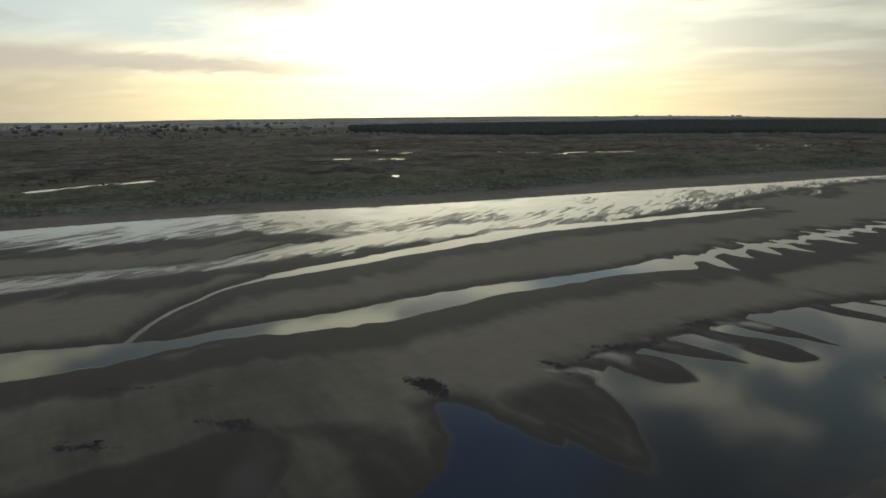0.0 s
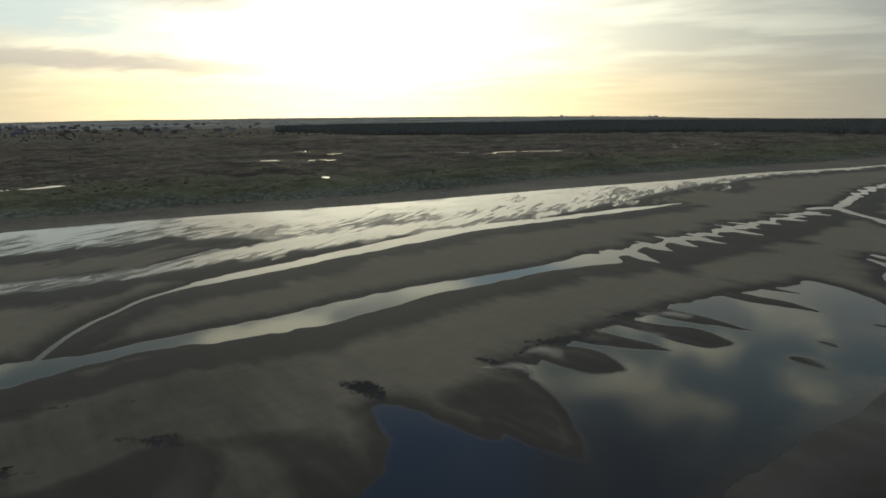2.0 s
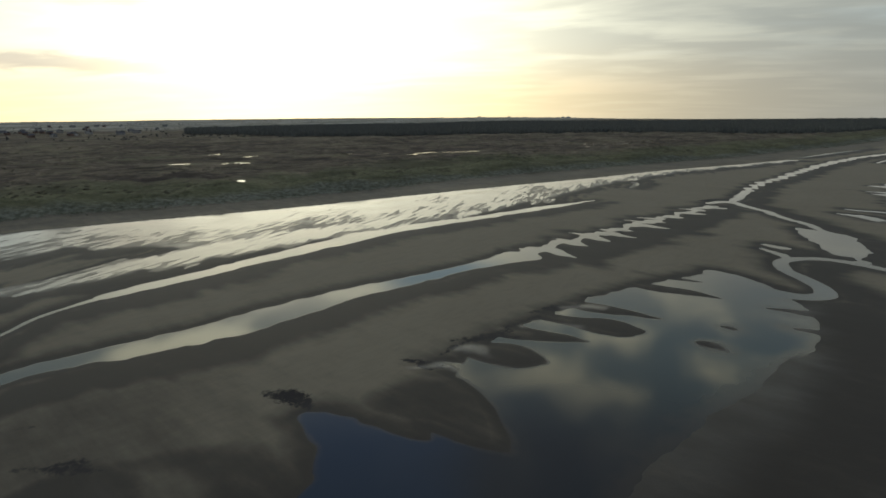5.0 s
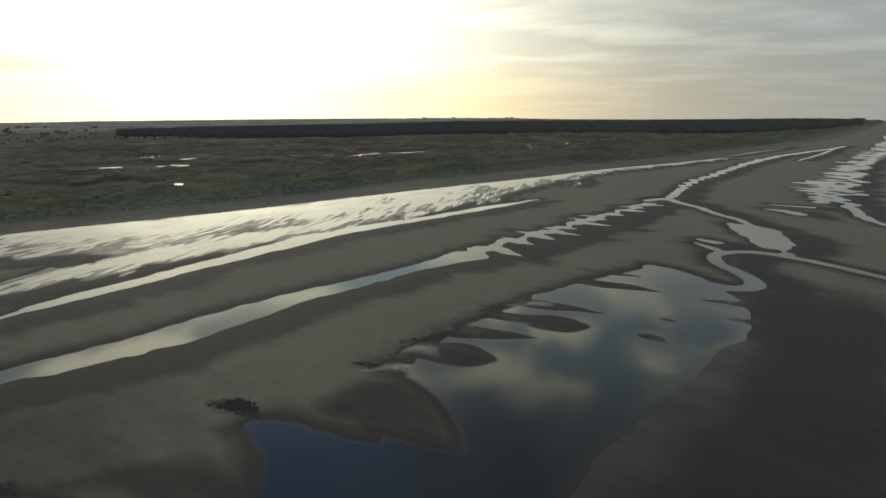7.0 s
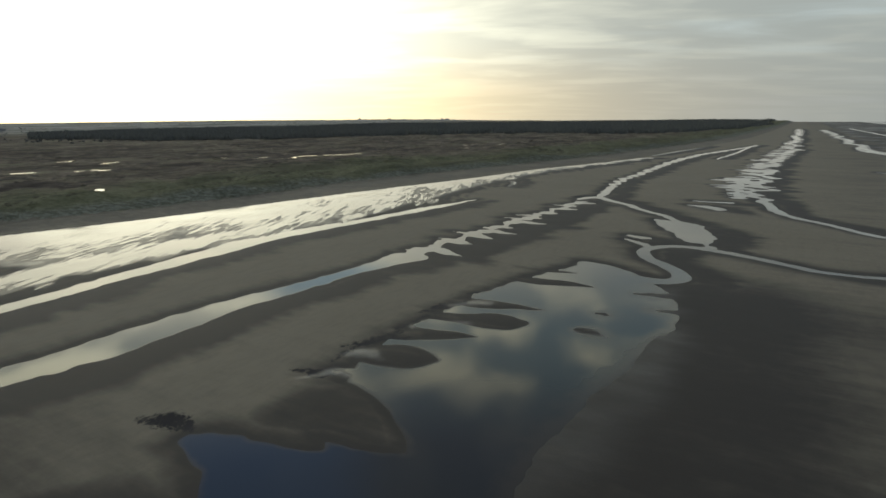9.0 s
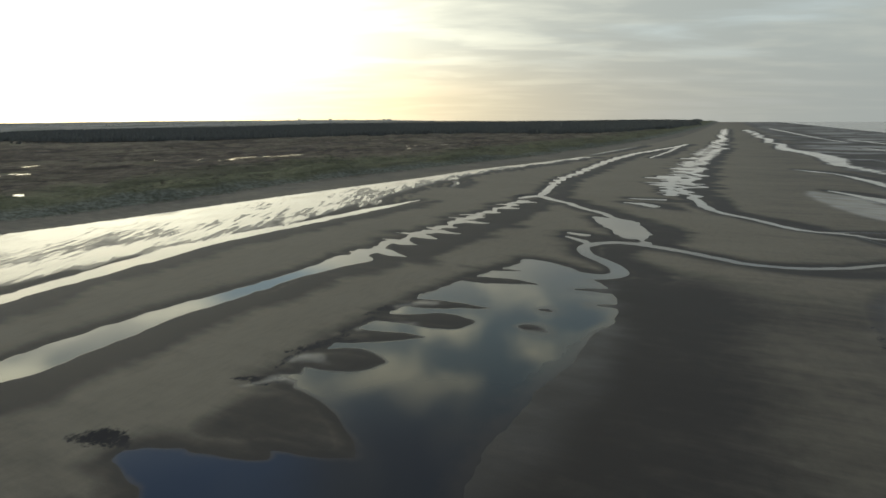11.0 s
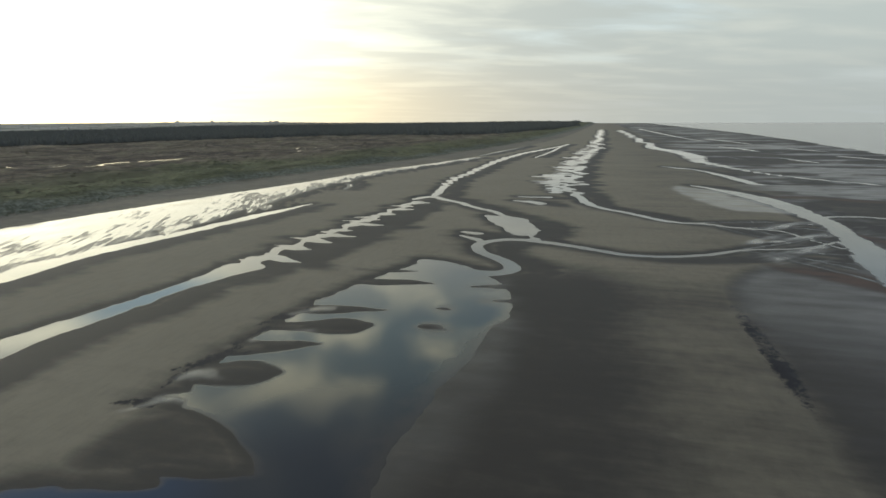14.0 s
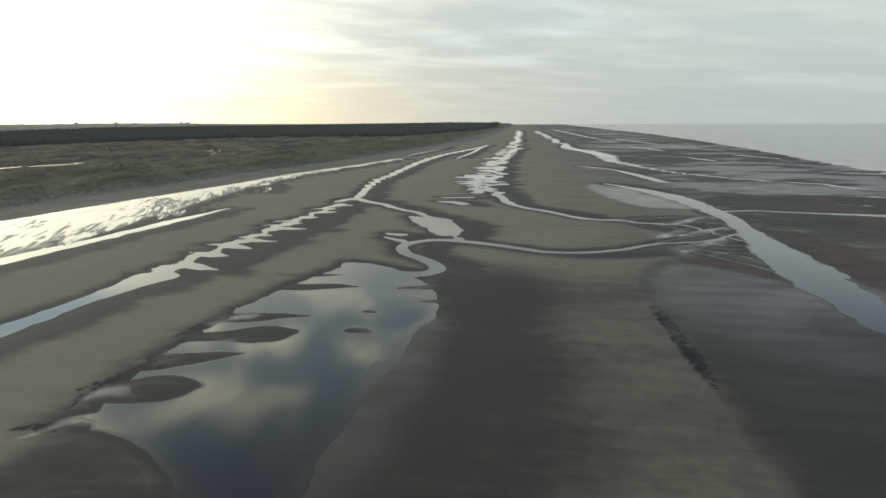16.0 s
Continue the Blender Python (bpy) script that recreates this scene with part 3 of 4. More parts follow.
def lie_of_land(x, y):
    """Height and cover of the ground everywhere, and the bodies of water."""
    bodies = bodies_of_water(x, y)
    names = list(bodies)
    inside = np.max([bodies[k] for k in names], axis=0)
    out = -inside
    bar = 0.55 * (1 - np.exp(-np.maximum(out, 0) / 16)) + 0.05 * fbm(x, y, 30, 4)* smooth(out, 1, 8)
    z = np.where(out > 0, bar, np.maximum(out * 0.05, -5.0)) + 0.012 * fbm(x, y, 3, 2) * smooth(np.abs(out), 0, 2)
    along, across = 0.72 * x + 0.69 * y, 0.72 * y - 0.69 * x
    # soaked sand: a narrow rim everywhere, a wide belt on the seaward side
    shift = 11 * (1 + 0.9 * fbm(x * 0.4, y, 18, 4, 0.6))
    drained = -np.max(list(bodies_of_water(x - shift, y + 4).values()), axis=0)
    wet = np.maximum(np.exp(-(np.maximum(out, 0) / 6.0) ** 1.5), 0.95 * np.exp(-(np.maximum(drained, 0) / 6.5) ** 1.5))
    wet = np.maximum(wet, 0.95 * smooth(stroke(x + 8 * fbm(x * 0.5, y, 18, 4, 0.6), y, [(-111, 165, 10), (-106, 200, 14), (-103, 240, 15), (-99, 290, 13), (-98, 330, 8)]), -7, 3))
    # near sand: darkening of the camera's steep view painted through the wet mask
    wet = np.maximum(wet, 0.64 * (1 - smooth(y + 0.3 * x + 14 * fbm(x, y, 60, 3), -10, 62)) * smooth(x, -136, -106))
    film = 0.25 * np.exp(-np.maximum(out, 0) / 1.5)
    # the soaked outer flat beyond the low scarp
    scarp = 37 + 1.5 * fbm(x, y, 25, 3) + 22 * smooth(y, 168, 232)
    flat = smooth(x - scarp, -11, 7) * smooth(y, -400, -300) * (1 - smooth(y, 200, 240))
    outer = smooth(x, 60, 130) * smooth(y, 150, 260)
    z = z * (1 - 0.75 * np.maximum(flat, outer))
    wet = np.maximum(wet, np.maximum(flat * 0.95, outer * 0.8))
    wet = np.maximum(wet, 0.36 * smooth(x, -70, 90))
    # the bar between lagoon and flat is soaked on its lagoon side; its crest is darkened for the steep view
    wet = np.maximum(wet, (0.95 - 0.40 * smooth(x + 5 * fbm(x, y, 50, 3), -2, 22)) * smooth(x, -75, -40) * (1 - smooth(y, 170, 215)))
    # water still standing as a film: east of the lagoon and over the outer flats
    film = np.maximum(film, smooth(stroke(x + 6 * fbm(x, y, 30, 3), y, [(-30, 172, 2), (-27, 150, 9), (-26, 122, 11), (-28, 98, 11), (-30, 60, 9)]), -13, 7) * 0.55)
    film = np.maximum(film, outer * smooth(fbm(x * 0.7, y * 1.6, 60, 5, 0.6), -0.10, 0.2) * 0.46 + 0.2 * outer)
    film = np.maximum(film, flat * (0.30 + 0.34 * smooth(y, 70, 190) + 0.2 * fbm(x, y, 70, 3)))
    film = np.maximum(film, 0.42 * smooth(stroke(x + 3 * fbm(x, y, 20, 3), y + 3 * fbm(x, y + 50, 20, 3), [(-86, 19, 0.5), (-80, 19, 3.5), (-72, 15, 6), (-64, 8, 8), (-58, -8, 9)]), -4, 4))
    film = np.maximum(film, 0.3 * smooth(stroke(x, y, [(-66, 60, 3), (-57, 62, 5), (-48, 66, 5)]), -4, 3))
    film = np.maximum(film, 0.8 * smooth(stroke(x + 4 * fbm(x, y, 20, 3), y, [(-214, -60, 12), (-212, -24, 11), (-208, 6, 7), (-204, 35, 7), (-205, 60, 8)]), -4, 4))
    for cove in COVES:
        film = np.maximum(film, 0.8 * smooth(stroke(x + 4 * fbm(x, y, 8, 4, 0.6), y + 4 * fbm(x, y + 50, 8, 4, 0.6), cove), -2.5, 2.5))
    reach = np.interp(y, [-60, 0, 60, 110, 160, 220, 300, 420, 640], [42, 50, 50, 100, 92, 84, 66, 32, 12])
    band = smooth(reach - (x - coast(y)), -8, 8) * smooth(x - coast(y), 0, 5) * (1 - smooth(y, 600, 700))
    film = np.maximum(film, band * (0.66 + 0.6 * fbm(x + 0.4 * y, y, 24, 4, 0.6)))
    film = np.maximum(film, 0.7 * smooth(stroke(x + 8 * fbm(x, y, 30, 4), y + 14 * fbm(x + 40, y, 30, 4), [(55, 448, 6), (72, 405, 22), (88, 350, 22)]), -5, 6))
    film = np.maximum(film, smooth(stroke(x, y, [(58, 215, 8), (78, 250, 24), (100, 290, 26)]), -6, 10) * (0.42 + 1.3 * fbm(along * 0.25, across, 7, 4, 0.6)))
    hollow = smooth(stroke(x + 5 * fbm(x, y, 25, 4), y + 5 * fbm(x, y + 50, 25, 4), [(-90, 21, 2), (-80, 14, 12), (-74, -2, 18), (-70, -30, 24)]), -3, 5)
    wet, film = np.maximum(wet, 0.95 * hollow), np.maximum(film, 0.22 * hollow)
    damp = smooth(stroke(x + 6 * fbm(x, y, 25, 4), y + 6 * fbm(x, y + 50, 25, 4), [(-84, 24, 5), (-74, 33, 8), (-60, 36, 10)]), -6, 7)
    wet = np.maximum(wet, 0.85 * damp)
    # the low tongues of sand that run out into the lagoon stay soaked
    for tongue in TONGUES[:7]:
        wet = np.maximum(wet, 0.85 * smooth(stroke(x + 3 * fbm(x, y, 14, 3), y + 3 * fbm(x + 30, y, 14, 3), tongue), -3, 3) * smooth(x + 10 * fbm(x, y, 18, 3), -82, -68))
    red = np.full(x.shape, 0.0)
    for line in BEDS:
        red = np.maximum(red, smooth(stroke(x + 8 * fbm(x, y, 40, 4), y + 10 * fbm(x + 60, y, 40, 4), line), -4, 5))
    film = film * (1 - 0.75 * red)
    mud = np.full(x.shape, 0.0)
    for bed in DARK_PATCHES:
        mud = np.maximum(mud, smooth(stroke(x + 3 * fbm(x, y, 8, 3), y + 3 * fbm(x + 9, y, 8, 3), bed), -2.5, 2.5))
    lip = np.interp(y, [40, 80, 112, 140, 185, 200], [1.0, 1.6, 2.0, 2.4, 2.6, 0.5])
    mud = np.maximum(mud, (0.5 + 1.1 * fbm(x, y * 0.6, 16, 3)) * smooth(lip - np.abs(x - scarp - 0.8), -2.0, 1.6) * smooth(y, 80, 125) * (1 - smooth(y, 190, 210)))
    z = z + 0.10 * smooth(mud, 0, 0.6) * fbm(x, y, 2.5, 3)
    # dunes and the country behind
    back = np.interp(y, COAST_Y, VEG_X) - x + 5 * fbm(x, y, 40, 3)
    upper = smooth(coast(y) - x, 0, 25)
    land = smooth(back, -18, 10)
    ridge = np.exp(-((back - 28) / 22) ** 2) * (3.6 + 6 * fbm(x, y, 60, 3))
    ridge2 = np.exp(-((back - 95) / 30) ** 2) * (3.0 + 6 * fbm(x + 300, y, 90, 3))
    rough = np.abs(fbm(x, y, 85, 5)) * 8.0 * smooth(back, 0, 60) + 1.6 * fbm(x, y, 14, 3) + 3.2 * smooth(back, 10, 60) * (0.5 - np.abs(2 * fbm(x + 500, y * 0.8, 34, 3)))
    rough = rough + smooth(back, 20, 70) * 4.0 * np.maximum(0.25 - np.abs(fbm(back * 1.0 + 0.2 * y, y * 0.42 + 900, 62, 4)), -0.1) * (1 + 1.5 * fbm(x, y + 400, 160, 2)) * (1 - 0.95 * np.exp(-((x + 415) / 80) ** 2 - ((y - 5) / 75) ** 2))
    calm = 1 - 0.75 * smooth(back, 500, 1100)
    hill = upper * 0.8 + land * (1.6 + (np.maximum(ridge, 0) + np.maximum(ridge2, 0) + rough) * calm)
    pond = np.full(x.shape, FAR)
    for p in PONDS:
        pond = np.maximum(pond, stroke(x + 6 * fbm(x, y, 14, 3), y + 5 * fbm(x, y + 9, 14, 3), p, 3))
    near = smooth(pond, -38, -2)
    hill = hill * (1 - near) + near * np.where(pond > 0, POND_LEVEL - 0.3, POND_LEVEL + 0.02 - pond * 0.03)
    # far country is raised by bearing so that its skyline fits the camera's view
    r, az = np.hypot(x, y), np.degrees(np.arctan2(-x, y))
    skyline = np.interp(az, [-180, -5, 0, 6, 20, 38, 57, 70, 88, 100, 180], [0, 0, 2, 11, 13, 28, 30, 20, 5, 4, 4])
    hill = hill + land * smooth(r, 2600, 4700) * (skyline + 7 * fbm(x, y, 900, 3))
    landward = smooth(coast(y) - x, -2, 6)
    z = z * (1 - landward) + (hill + 0.1) * landward
    z = np.where(landward > 0, np.maximum(z, -0.4), z)
    cover = dict(film=film * (1 - landward), wet=wet * (1 - landward) + 0.42 * landward, mud=mud, bed=red, veg=land, fore=1 - smooth(back + 12 * fbm(x, y, 30, 3), 3, 20), inland=smooth(back + 30 * fbm(x, y, 80, 3), 50, 150),
                 hazy_farm=smooth(back + 200 * fbm(x, y, 300, 3), 1750, 2400))
    bodies["dune_pond"] = pond
    return z, cover, bodies


def land_height(x, y):
    return lie_of_land(np.array(x, float), np.array(y, float))[0]


def grid_mesh(name, co, quads, mat, smooth_faces=True):
    me = bpy.data.meshes.new(name)
    me.vertices.add(len(co))
    me.vertices.foreach_set("co", co.astype(np.float32).ravel())
    me.loops.add(quads.size)
    me.loops.foreach_set("vertex_index", quads.astype(np.int32).ravel())
    me.polygons.add(len(quads))
    me.polygons.foreach_set("loop_start", np.arange(0, quads.size, quads.shape[1], dtype=np.int32))
    me.polygons.foreach_set("use_smooth", np.full(len(quads), smooth_faces))
    me.materials.append(mat)
    me.update(calc_edges=True)
    return me


def lay_water(name, faces, x, y, depth, level, mat, label, category):
    """A sheet of water over some faces of the ground's grid."""
    if not len(faces):
        return
    used, flat = np.unique(faces, return_inverse=True)
    co = np.stack([x[used], y[used], np.full(len(used), level)], -1)
    me = grid_mesh(name, co, flat.reshape(-1, 4), mat)
    me.attributes.new("depth", "FLOAT", "POINT").data.foreach_set("value", np.ascontiguousarray(depth[used], dtype=np.float32))
    tagged(new(name, me), label, category, kind="structure")


def build_ground():
    """One sheet to the horizon on rings widening from below the camera, finest across its view; the waters lie on it as
    sheets of their own.
    """
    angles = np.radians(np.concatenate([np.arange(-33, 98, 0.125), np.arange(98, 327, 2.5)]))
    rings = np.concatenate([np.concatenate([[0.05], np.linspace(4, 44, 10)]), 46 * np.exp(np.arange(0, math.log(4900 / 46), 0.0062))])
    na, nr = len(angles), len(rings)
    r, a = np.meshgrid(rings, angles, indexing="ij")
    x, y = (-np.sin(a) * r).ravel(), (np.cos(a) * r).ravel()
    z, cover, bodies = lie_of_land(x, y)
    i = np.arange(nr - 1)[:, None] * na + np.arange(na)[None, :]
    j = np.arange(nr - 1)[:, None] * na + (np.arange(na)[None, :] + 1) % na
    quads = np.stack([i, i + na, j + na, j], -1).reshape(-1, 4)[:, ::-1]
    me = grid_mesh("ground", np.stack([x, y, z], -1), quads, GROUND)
    for key, values in cover.items():
        me.attributes.new(key, "FLOAT", "POINT").data.foreach_set("value", np.ascontiguousarray(values, dtype=np.float32))
    ground = tagged(new("ground", me), "grey-brown tidal sand flats running up into grassy dunes", "ground", kind="structure")
    names = list(bodies)
    depth = np.stack([bodies[k] for k in names])
    best = depth[:, quads].max(2)
    owner, most = best.argmax(0), best.max(0)
    cell = np.hypot(*(np.stack([x, y], -1)[quads[:, 0]] - np.stack([x, y], -1)[quads[:, 2]]).T)
    labels = {
        "long_channel": "long still channel of seawater between two sand bars",
        "thin_creek": "thin winding creek draining the upper beach",
        "upper_sheet": "broad broken sheet of shallow water below the dunes",
        "upper_runnel": "long smooth runnel along the seaward side of the upper beach",
        "tidal_creek": "winding tidal creek looping across the sand flats",
        "lagoon": "wide dark still lagoon with sand tongues, reflecting clouds",
        "frayed_river": "frayed shallow river of seawater on rippled sand",
        "outer_flats": "shallow runnels and pools on the outer wet flats",
        "sea": "pale grey calm sea reaching the horizon"}
    for k, name in enumerate(names):
        pick = (owner == k) & (most > -np.maximum(1.0, 0.6 * cell))
        if not pick.any():
            continue
        if name == "dune_pond":
            middle = np.array([np.mean([q[:2] for q in p], axis=0) for p in PONDS])
            spot = np.stack([x[quads].mean(1), y[quads].mean(1)], -1)
            nearest = np.full(len(quads), -1)
            nearest[pick] = ((spot[pick][:, None] - middle[None]) ** 2).sum(2).argmin(1)
            for p in range(len(PONDS)):
                lay_water("pond", quads[nearest == p], x, y, depth[k], POND_LEVEL, POND, "bright shallow pond lying in a dune slack", "pond")
            continue
        lay_water(name, quads[pick], x, y, depth[k], 0.0, {"sea": SEA, "lagoon": LAGOON, "upper_sheet": SHEET, "outer_flats": FLATS}.get(name, POOL), labels[name], "sea" if name == "sea" else "water")
    return ground


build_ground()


# ---- what grows and stands behind the beach ----
def stuff_mesh(name, co, tris, mat, label, category):
    me = grid_mesh(name, co, tris, mat, False)
    return tagged(new(name, me), label, category, kind="stuff")


def scatter(shape_co, shape_tris, x, y, z, size, height, rng, jitter=0.15):
    """Many uneven copies of one small shape, joined: rows of vertices and triangles."""
    n, k = len(x), len(shape_co)
    turn = rng.uniform(0, 2 * np.pi, n)
    c, s_ = np.cos(turn)[:, None], np.sin(turn)[:, None]
    px, py, pz = shape_co[None, :, 0], shape_co[None, :, 1], shape_co[None, :, 2]
    wob = 1 + jitter * rng.uniform(-1, 1, (n, k))
    co = np.stack([x[:, None] + size[:, None] * wob * (px * c - py * s_), y[:, None] + size[:, None] * wob * (px * s_ + py * c),
                   z[:, None] + height[:, None] * pz * (1 + 0.5 * (wob - 1))], -1).reshape(-1, 3)
    tris = (shape_tris[None] + (np.arange(n) * k)[:, None, None]).reshape(-1, 3)
    return co, tris


def conifer_shape():
    """Trunk stub and two ragged tiers."""
    co, tris = [], []
    for base, tip, rad, sides in ((0.12, 0.75, 1.0, 7), (0.45, 1.0, 0.68, 6)):
        o = len(co)
        co += [(rad * math.cos(2 * math.pi * k / sides), rad * math.sin(2 * math.pi * k / sides), base + 0.05 * (k % 2)) for k in range(sides)] + [(0, 0, tip)]
        tris += [(o + k, o + (k + 1) % sides, o + sides) for k in range(sides)]
    o = len(co)
    co += [(0.09, 0, -0.05), (-0.05, 0.08, -0.05), (-0.05, -0.08, -0.05), (0, 0, 0.5)]
    tris += [(o, o + 1, o + 3), (o + 1, o + 2, o + 3), (o + 2, o, o + 3)]
    return np.array(co), np.array(tris)


def bush_shape():
    """A low rounded clump with an uneven top."""
    co = [(math.cos(2 * math.pi * k / 7), math.sin(2 * math.pi * k / 7), -0.1) for k in range(7)]
    co += [(0.75 * math.cos(2 * math.pi * (k + 0.5) / 6), 0.75 * math.sin(2 * math.pi * (k + 0.5) / 6), 0.55 + 0.15 * (k % 2)) for k in range(6)]
    co += [(0.1, 0.05, 1.0)]
    tris = [(7 + k, 7 + (k + 1) % 6, 13) for k in range(6)]
    for k in range(7):
        tris.append((k, (k + 1) % 7, 7 + k % 6))
    for k in range(6):
        tris.append((7 + k, (k + 1) % 7, 7 + (k + 1) % 6))
    return np.array(co), np.array(tris)


def tuft_shape():
    """A tussock of six bent blades."""
    co, tris = [], []
    for k in range(6):
        a = 2 * math.pi * k / 6
        o = len(co)
        co += [(0.25 * math.cos(a - 0.5), 0.25 * math.sin(a - 0.5), -0.1), (0.25 * math.cos(a + 0.5), 0.25 * math.sin(a + 0.5), -0.1),
               (math.cos(a), math.sin(a), 0.75 + 0.25 * (k % 2))]
        tris.append((o, o + 1, o + 2))
    return np.array(co), np.array(tris)


def leaf_material(name, dark, light, through_light=0.35):
    """Leaves, needles or blades, which let some of the light behind them through."""
    m, n, b = material(name)
    geo = n.add("ShaderNodeNewGeometry")
    tint = n.mix(geo.outputs["Random Per Island"], dark, light)
    tint = n.mix(n.math("MULTIPLY", n.noise(geo.outputs["Position"], 0.9, 3, 0.7), 0.5), tint, tuple(c * 0.6 for c in dark))
    n.wire(tint, b.inputs["Base Color"])
    b.inputs["Roughness"].default_value, b.inputs["Specular IOR Level"].default_value = 0.9, 0.15
    lit, both = n.add("ShaderNodeBsdfTranslucent"), n.add("ShaderNodeMixShader")
    n.wire(tint, lit.inputs[0])
    both.inputs[0].default_value = through_light
    n.wire(b.outputs[0], both.inputs[1]), n.wire(lit.outputs[0], both.inputs[2])
    n.wire(both.outputs[0], m.node_tree.nodes["Material Output"].inputs[0])
    return m


# needle colour raised to stand in for haze over the wood
CONIFER = leaf_material("haze_paled_pine_needles", (0.185, 0.188, 0.160), (0.240, 0.240, 0.205), 0.3)
SCRUB = leaf_material("dune_scrub_leaves", (0.125, 0.108, 0.072), (0.180, 0.158, 0.102))
MARRAM = leaf_material("pale_marram_blades", (0.185, 0.188, 0.118), (0.28, 0.28, 0.195))
# hedge trees painted lighter and greyer, imitating distance haze
BROADLEAF = leaf_material("haze_greyed_hedge_trees", (0.17, 0.165, 0.145), (0.22, 0.21, 0.18))

EDGE_AZ = [1.0, 4.9, 8.9, 15.6, 25.7, 36.6, 47.4, 57.4, 66.5]
EDGE_R = [3300, 2120, 1715, 1657, 1616, 1538, 1359, 1484, 1780]
BACK_R = [4300, 4200, 4000, 3700, 3500, 3300, 2900, 2700, 2300]


def build_woods():
    rng = np.random.RandomState(3)
    az = rng.uniform(1.0, 66.5, 60000)
    r = 1300 + 3000 * np.sqrt(rng.uniform(0, 1, 60000) * 0.98 + 0.0)
    x, y = -np.sin(np.radians(az)) * r, np.cos(np.radians(az)) * r
    rag = 60 * fbm(x, y, 200, 3)
    keep = (r > np.interp(az, EDGE_AZ, EDGE_R) + rag) & (r < np.interp(az, EDGE_AZ, BACK_R) + rag) & (np.interp(y, COAST_Y, VEG_X) - x > 70)
    keep &= rng.uniform(0, 1, 60000) < np.clip(2.2 * (r / 1500) ** -1.0, 0.35, 1)
    # a dense front row
    fa = rng.uniform(2.0, 66.5, 4200)
    fr = np.interp(fa, EDGE_AZ, EDGE_R) + rng.uniform(-20, 90, 4200)
    fx, fy = -np.sin(np.radians(fa)) * fr, np.cos(np.radians(fa)) * fr
    fr = fr + 60 * fbm(fx, fy, 200, 3)
    fx, fy = -np.sin(np.radians(fa)) * fr, np.cos(np.radians(fa)) * fr
    x, y = np.concatenate([x[keep], fx]), np.concatenate([y[keep], fy])
    z = land_height(x, y)
    size, height = rng.uniform(4.0, 7.0, len(x)), rng.uniform(8.5, 13, len(x))
    co, tris = scatter(*conifer_shape(), x, y, z, size, height, rng)
    stuff_mesh("pine_wood", co, tris, CONIFER, "dark pine plantation behind the open dunes", "wood")


def build_scrub():
    rng = np.random.RandomState(4)
    y = rng.uniform(-350, 1700, 30000)
    back = 25 + 1150 * rng.uniform(0, 1, 30000) ** 1.3
    x = np.interp(y, COAST_Y, VEG_X) - back
    clump = fbm(x, y, 70, 4)
    keep = (clump + rng.uniform(-0.25, 0.25, 30000) > 0.17)
    x, y = x[keep], y[keep]
    z, _, water = lie_of_land(x, y)
    dry = water["dune_pond"] < -4
    x, y, z = x[dry], y[dry], z[dry]
    size = rng.uniform(0.7, 1.7, len(x)) * (1 + 0.6 * (rng.uniform(0, 1, len(x)) > 0.9))
    co, tris = scatter(*bush_shape(), x, y, z, size, size * rng.uniform(0.22, 0.42, len(x)), rng, 0.25)
    stuff_mesh("dune_scrub", co, tris, SCRUB, "dark low scrub and heather scattered over the dunes", "scrub")
    y = rng.uniform(-150, 1300, 16000)
    x = np.interp(y, COAST_Y, VEG_X) - rng.uniform(-7, 24, 16000)
    keep = fbm(x, y, 22, 3) + rng.uniform(-0.2, 0.2, 16000) > -0.02
    x, y = x[keep], y[keep]
    z = land_height(x, y)
    size = rng.uniform(0.5, 1.3, len(x))
    co, tris = scatter(*tuft_shape(), x, y, z, size, size * 0.5, rng, 0.3)
    stuff_mesh("marram_grass", co, tris, MARRAM, "pale grey-green marram tussocks on the foredune", "grass")


def build_hedge_trees():
    rng = np.random.RandomState(5)
    n = 3400
    az = rng.uniform(30, 100, n)
    r = rng.uniform(1350, 4300, n)
    x, y = -np.sin(np.radians(az)) * r, np.cos(np.radians(az)) * r
    keep = (fbm(x, y * 2.2, 420, 4, 0.6) + 0.10 * (1450 / r) + rng.uniform(-0.08, 0.08, n) > 0.10)
    keep &= ~((az < 68) & (r < np.interp(az, EDGE_AZ, BACK_R)) & (r > np.interp(az, EDGE_AZ, EDGE_R) - 60))
    x, y = x[keep], y[keep]
    size = rng.uniform(1.6, 3.2, len(x))
    co, tris = scatter(*bush_shape(), x, y, land_height(x, y), size, size * rng.uniform(0.9, 1.4, len(x)), rng, 0.25)
    stuff_mesh("hedgerow_trees", co, tris, BROADLEAF, "dark hedgerow trees among far houses and fields", "trees")


DRIFT = (-97.0, -2.0)


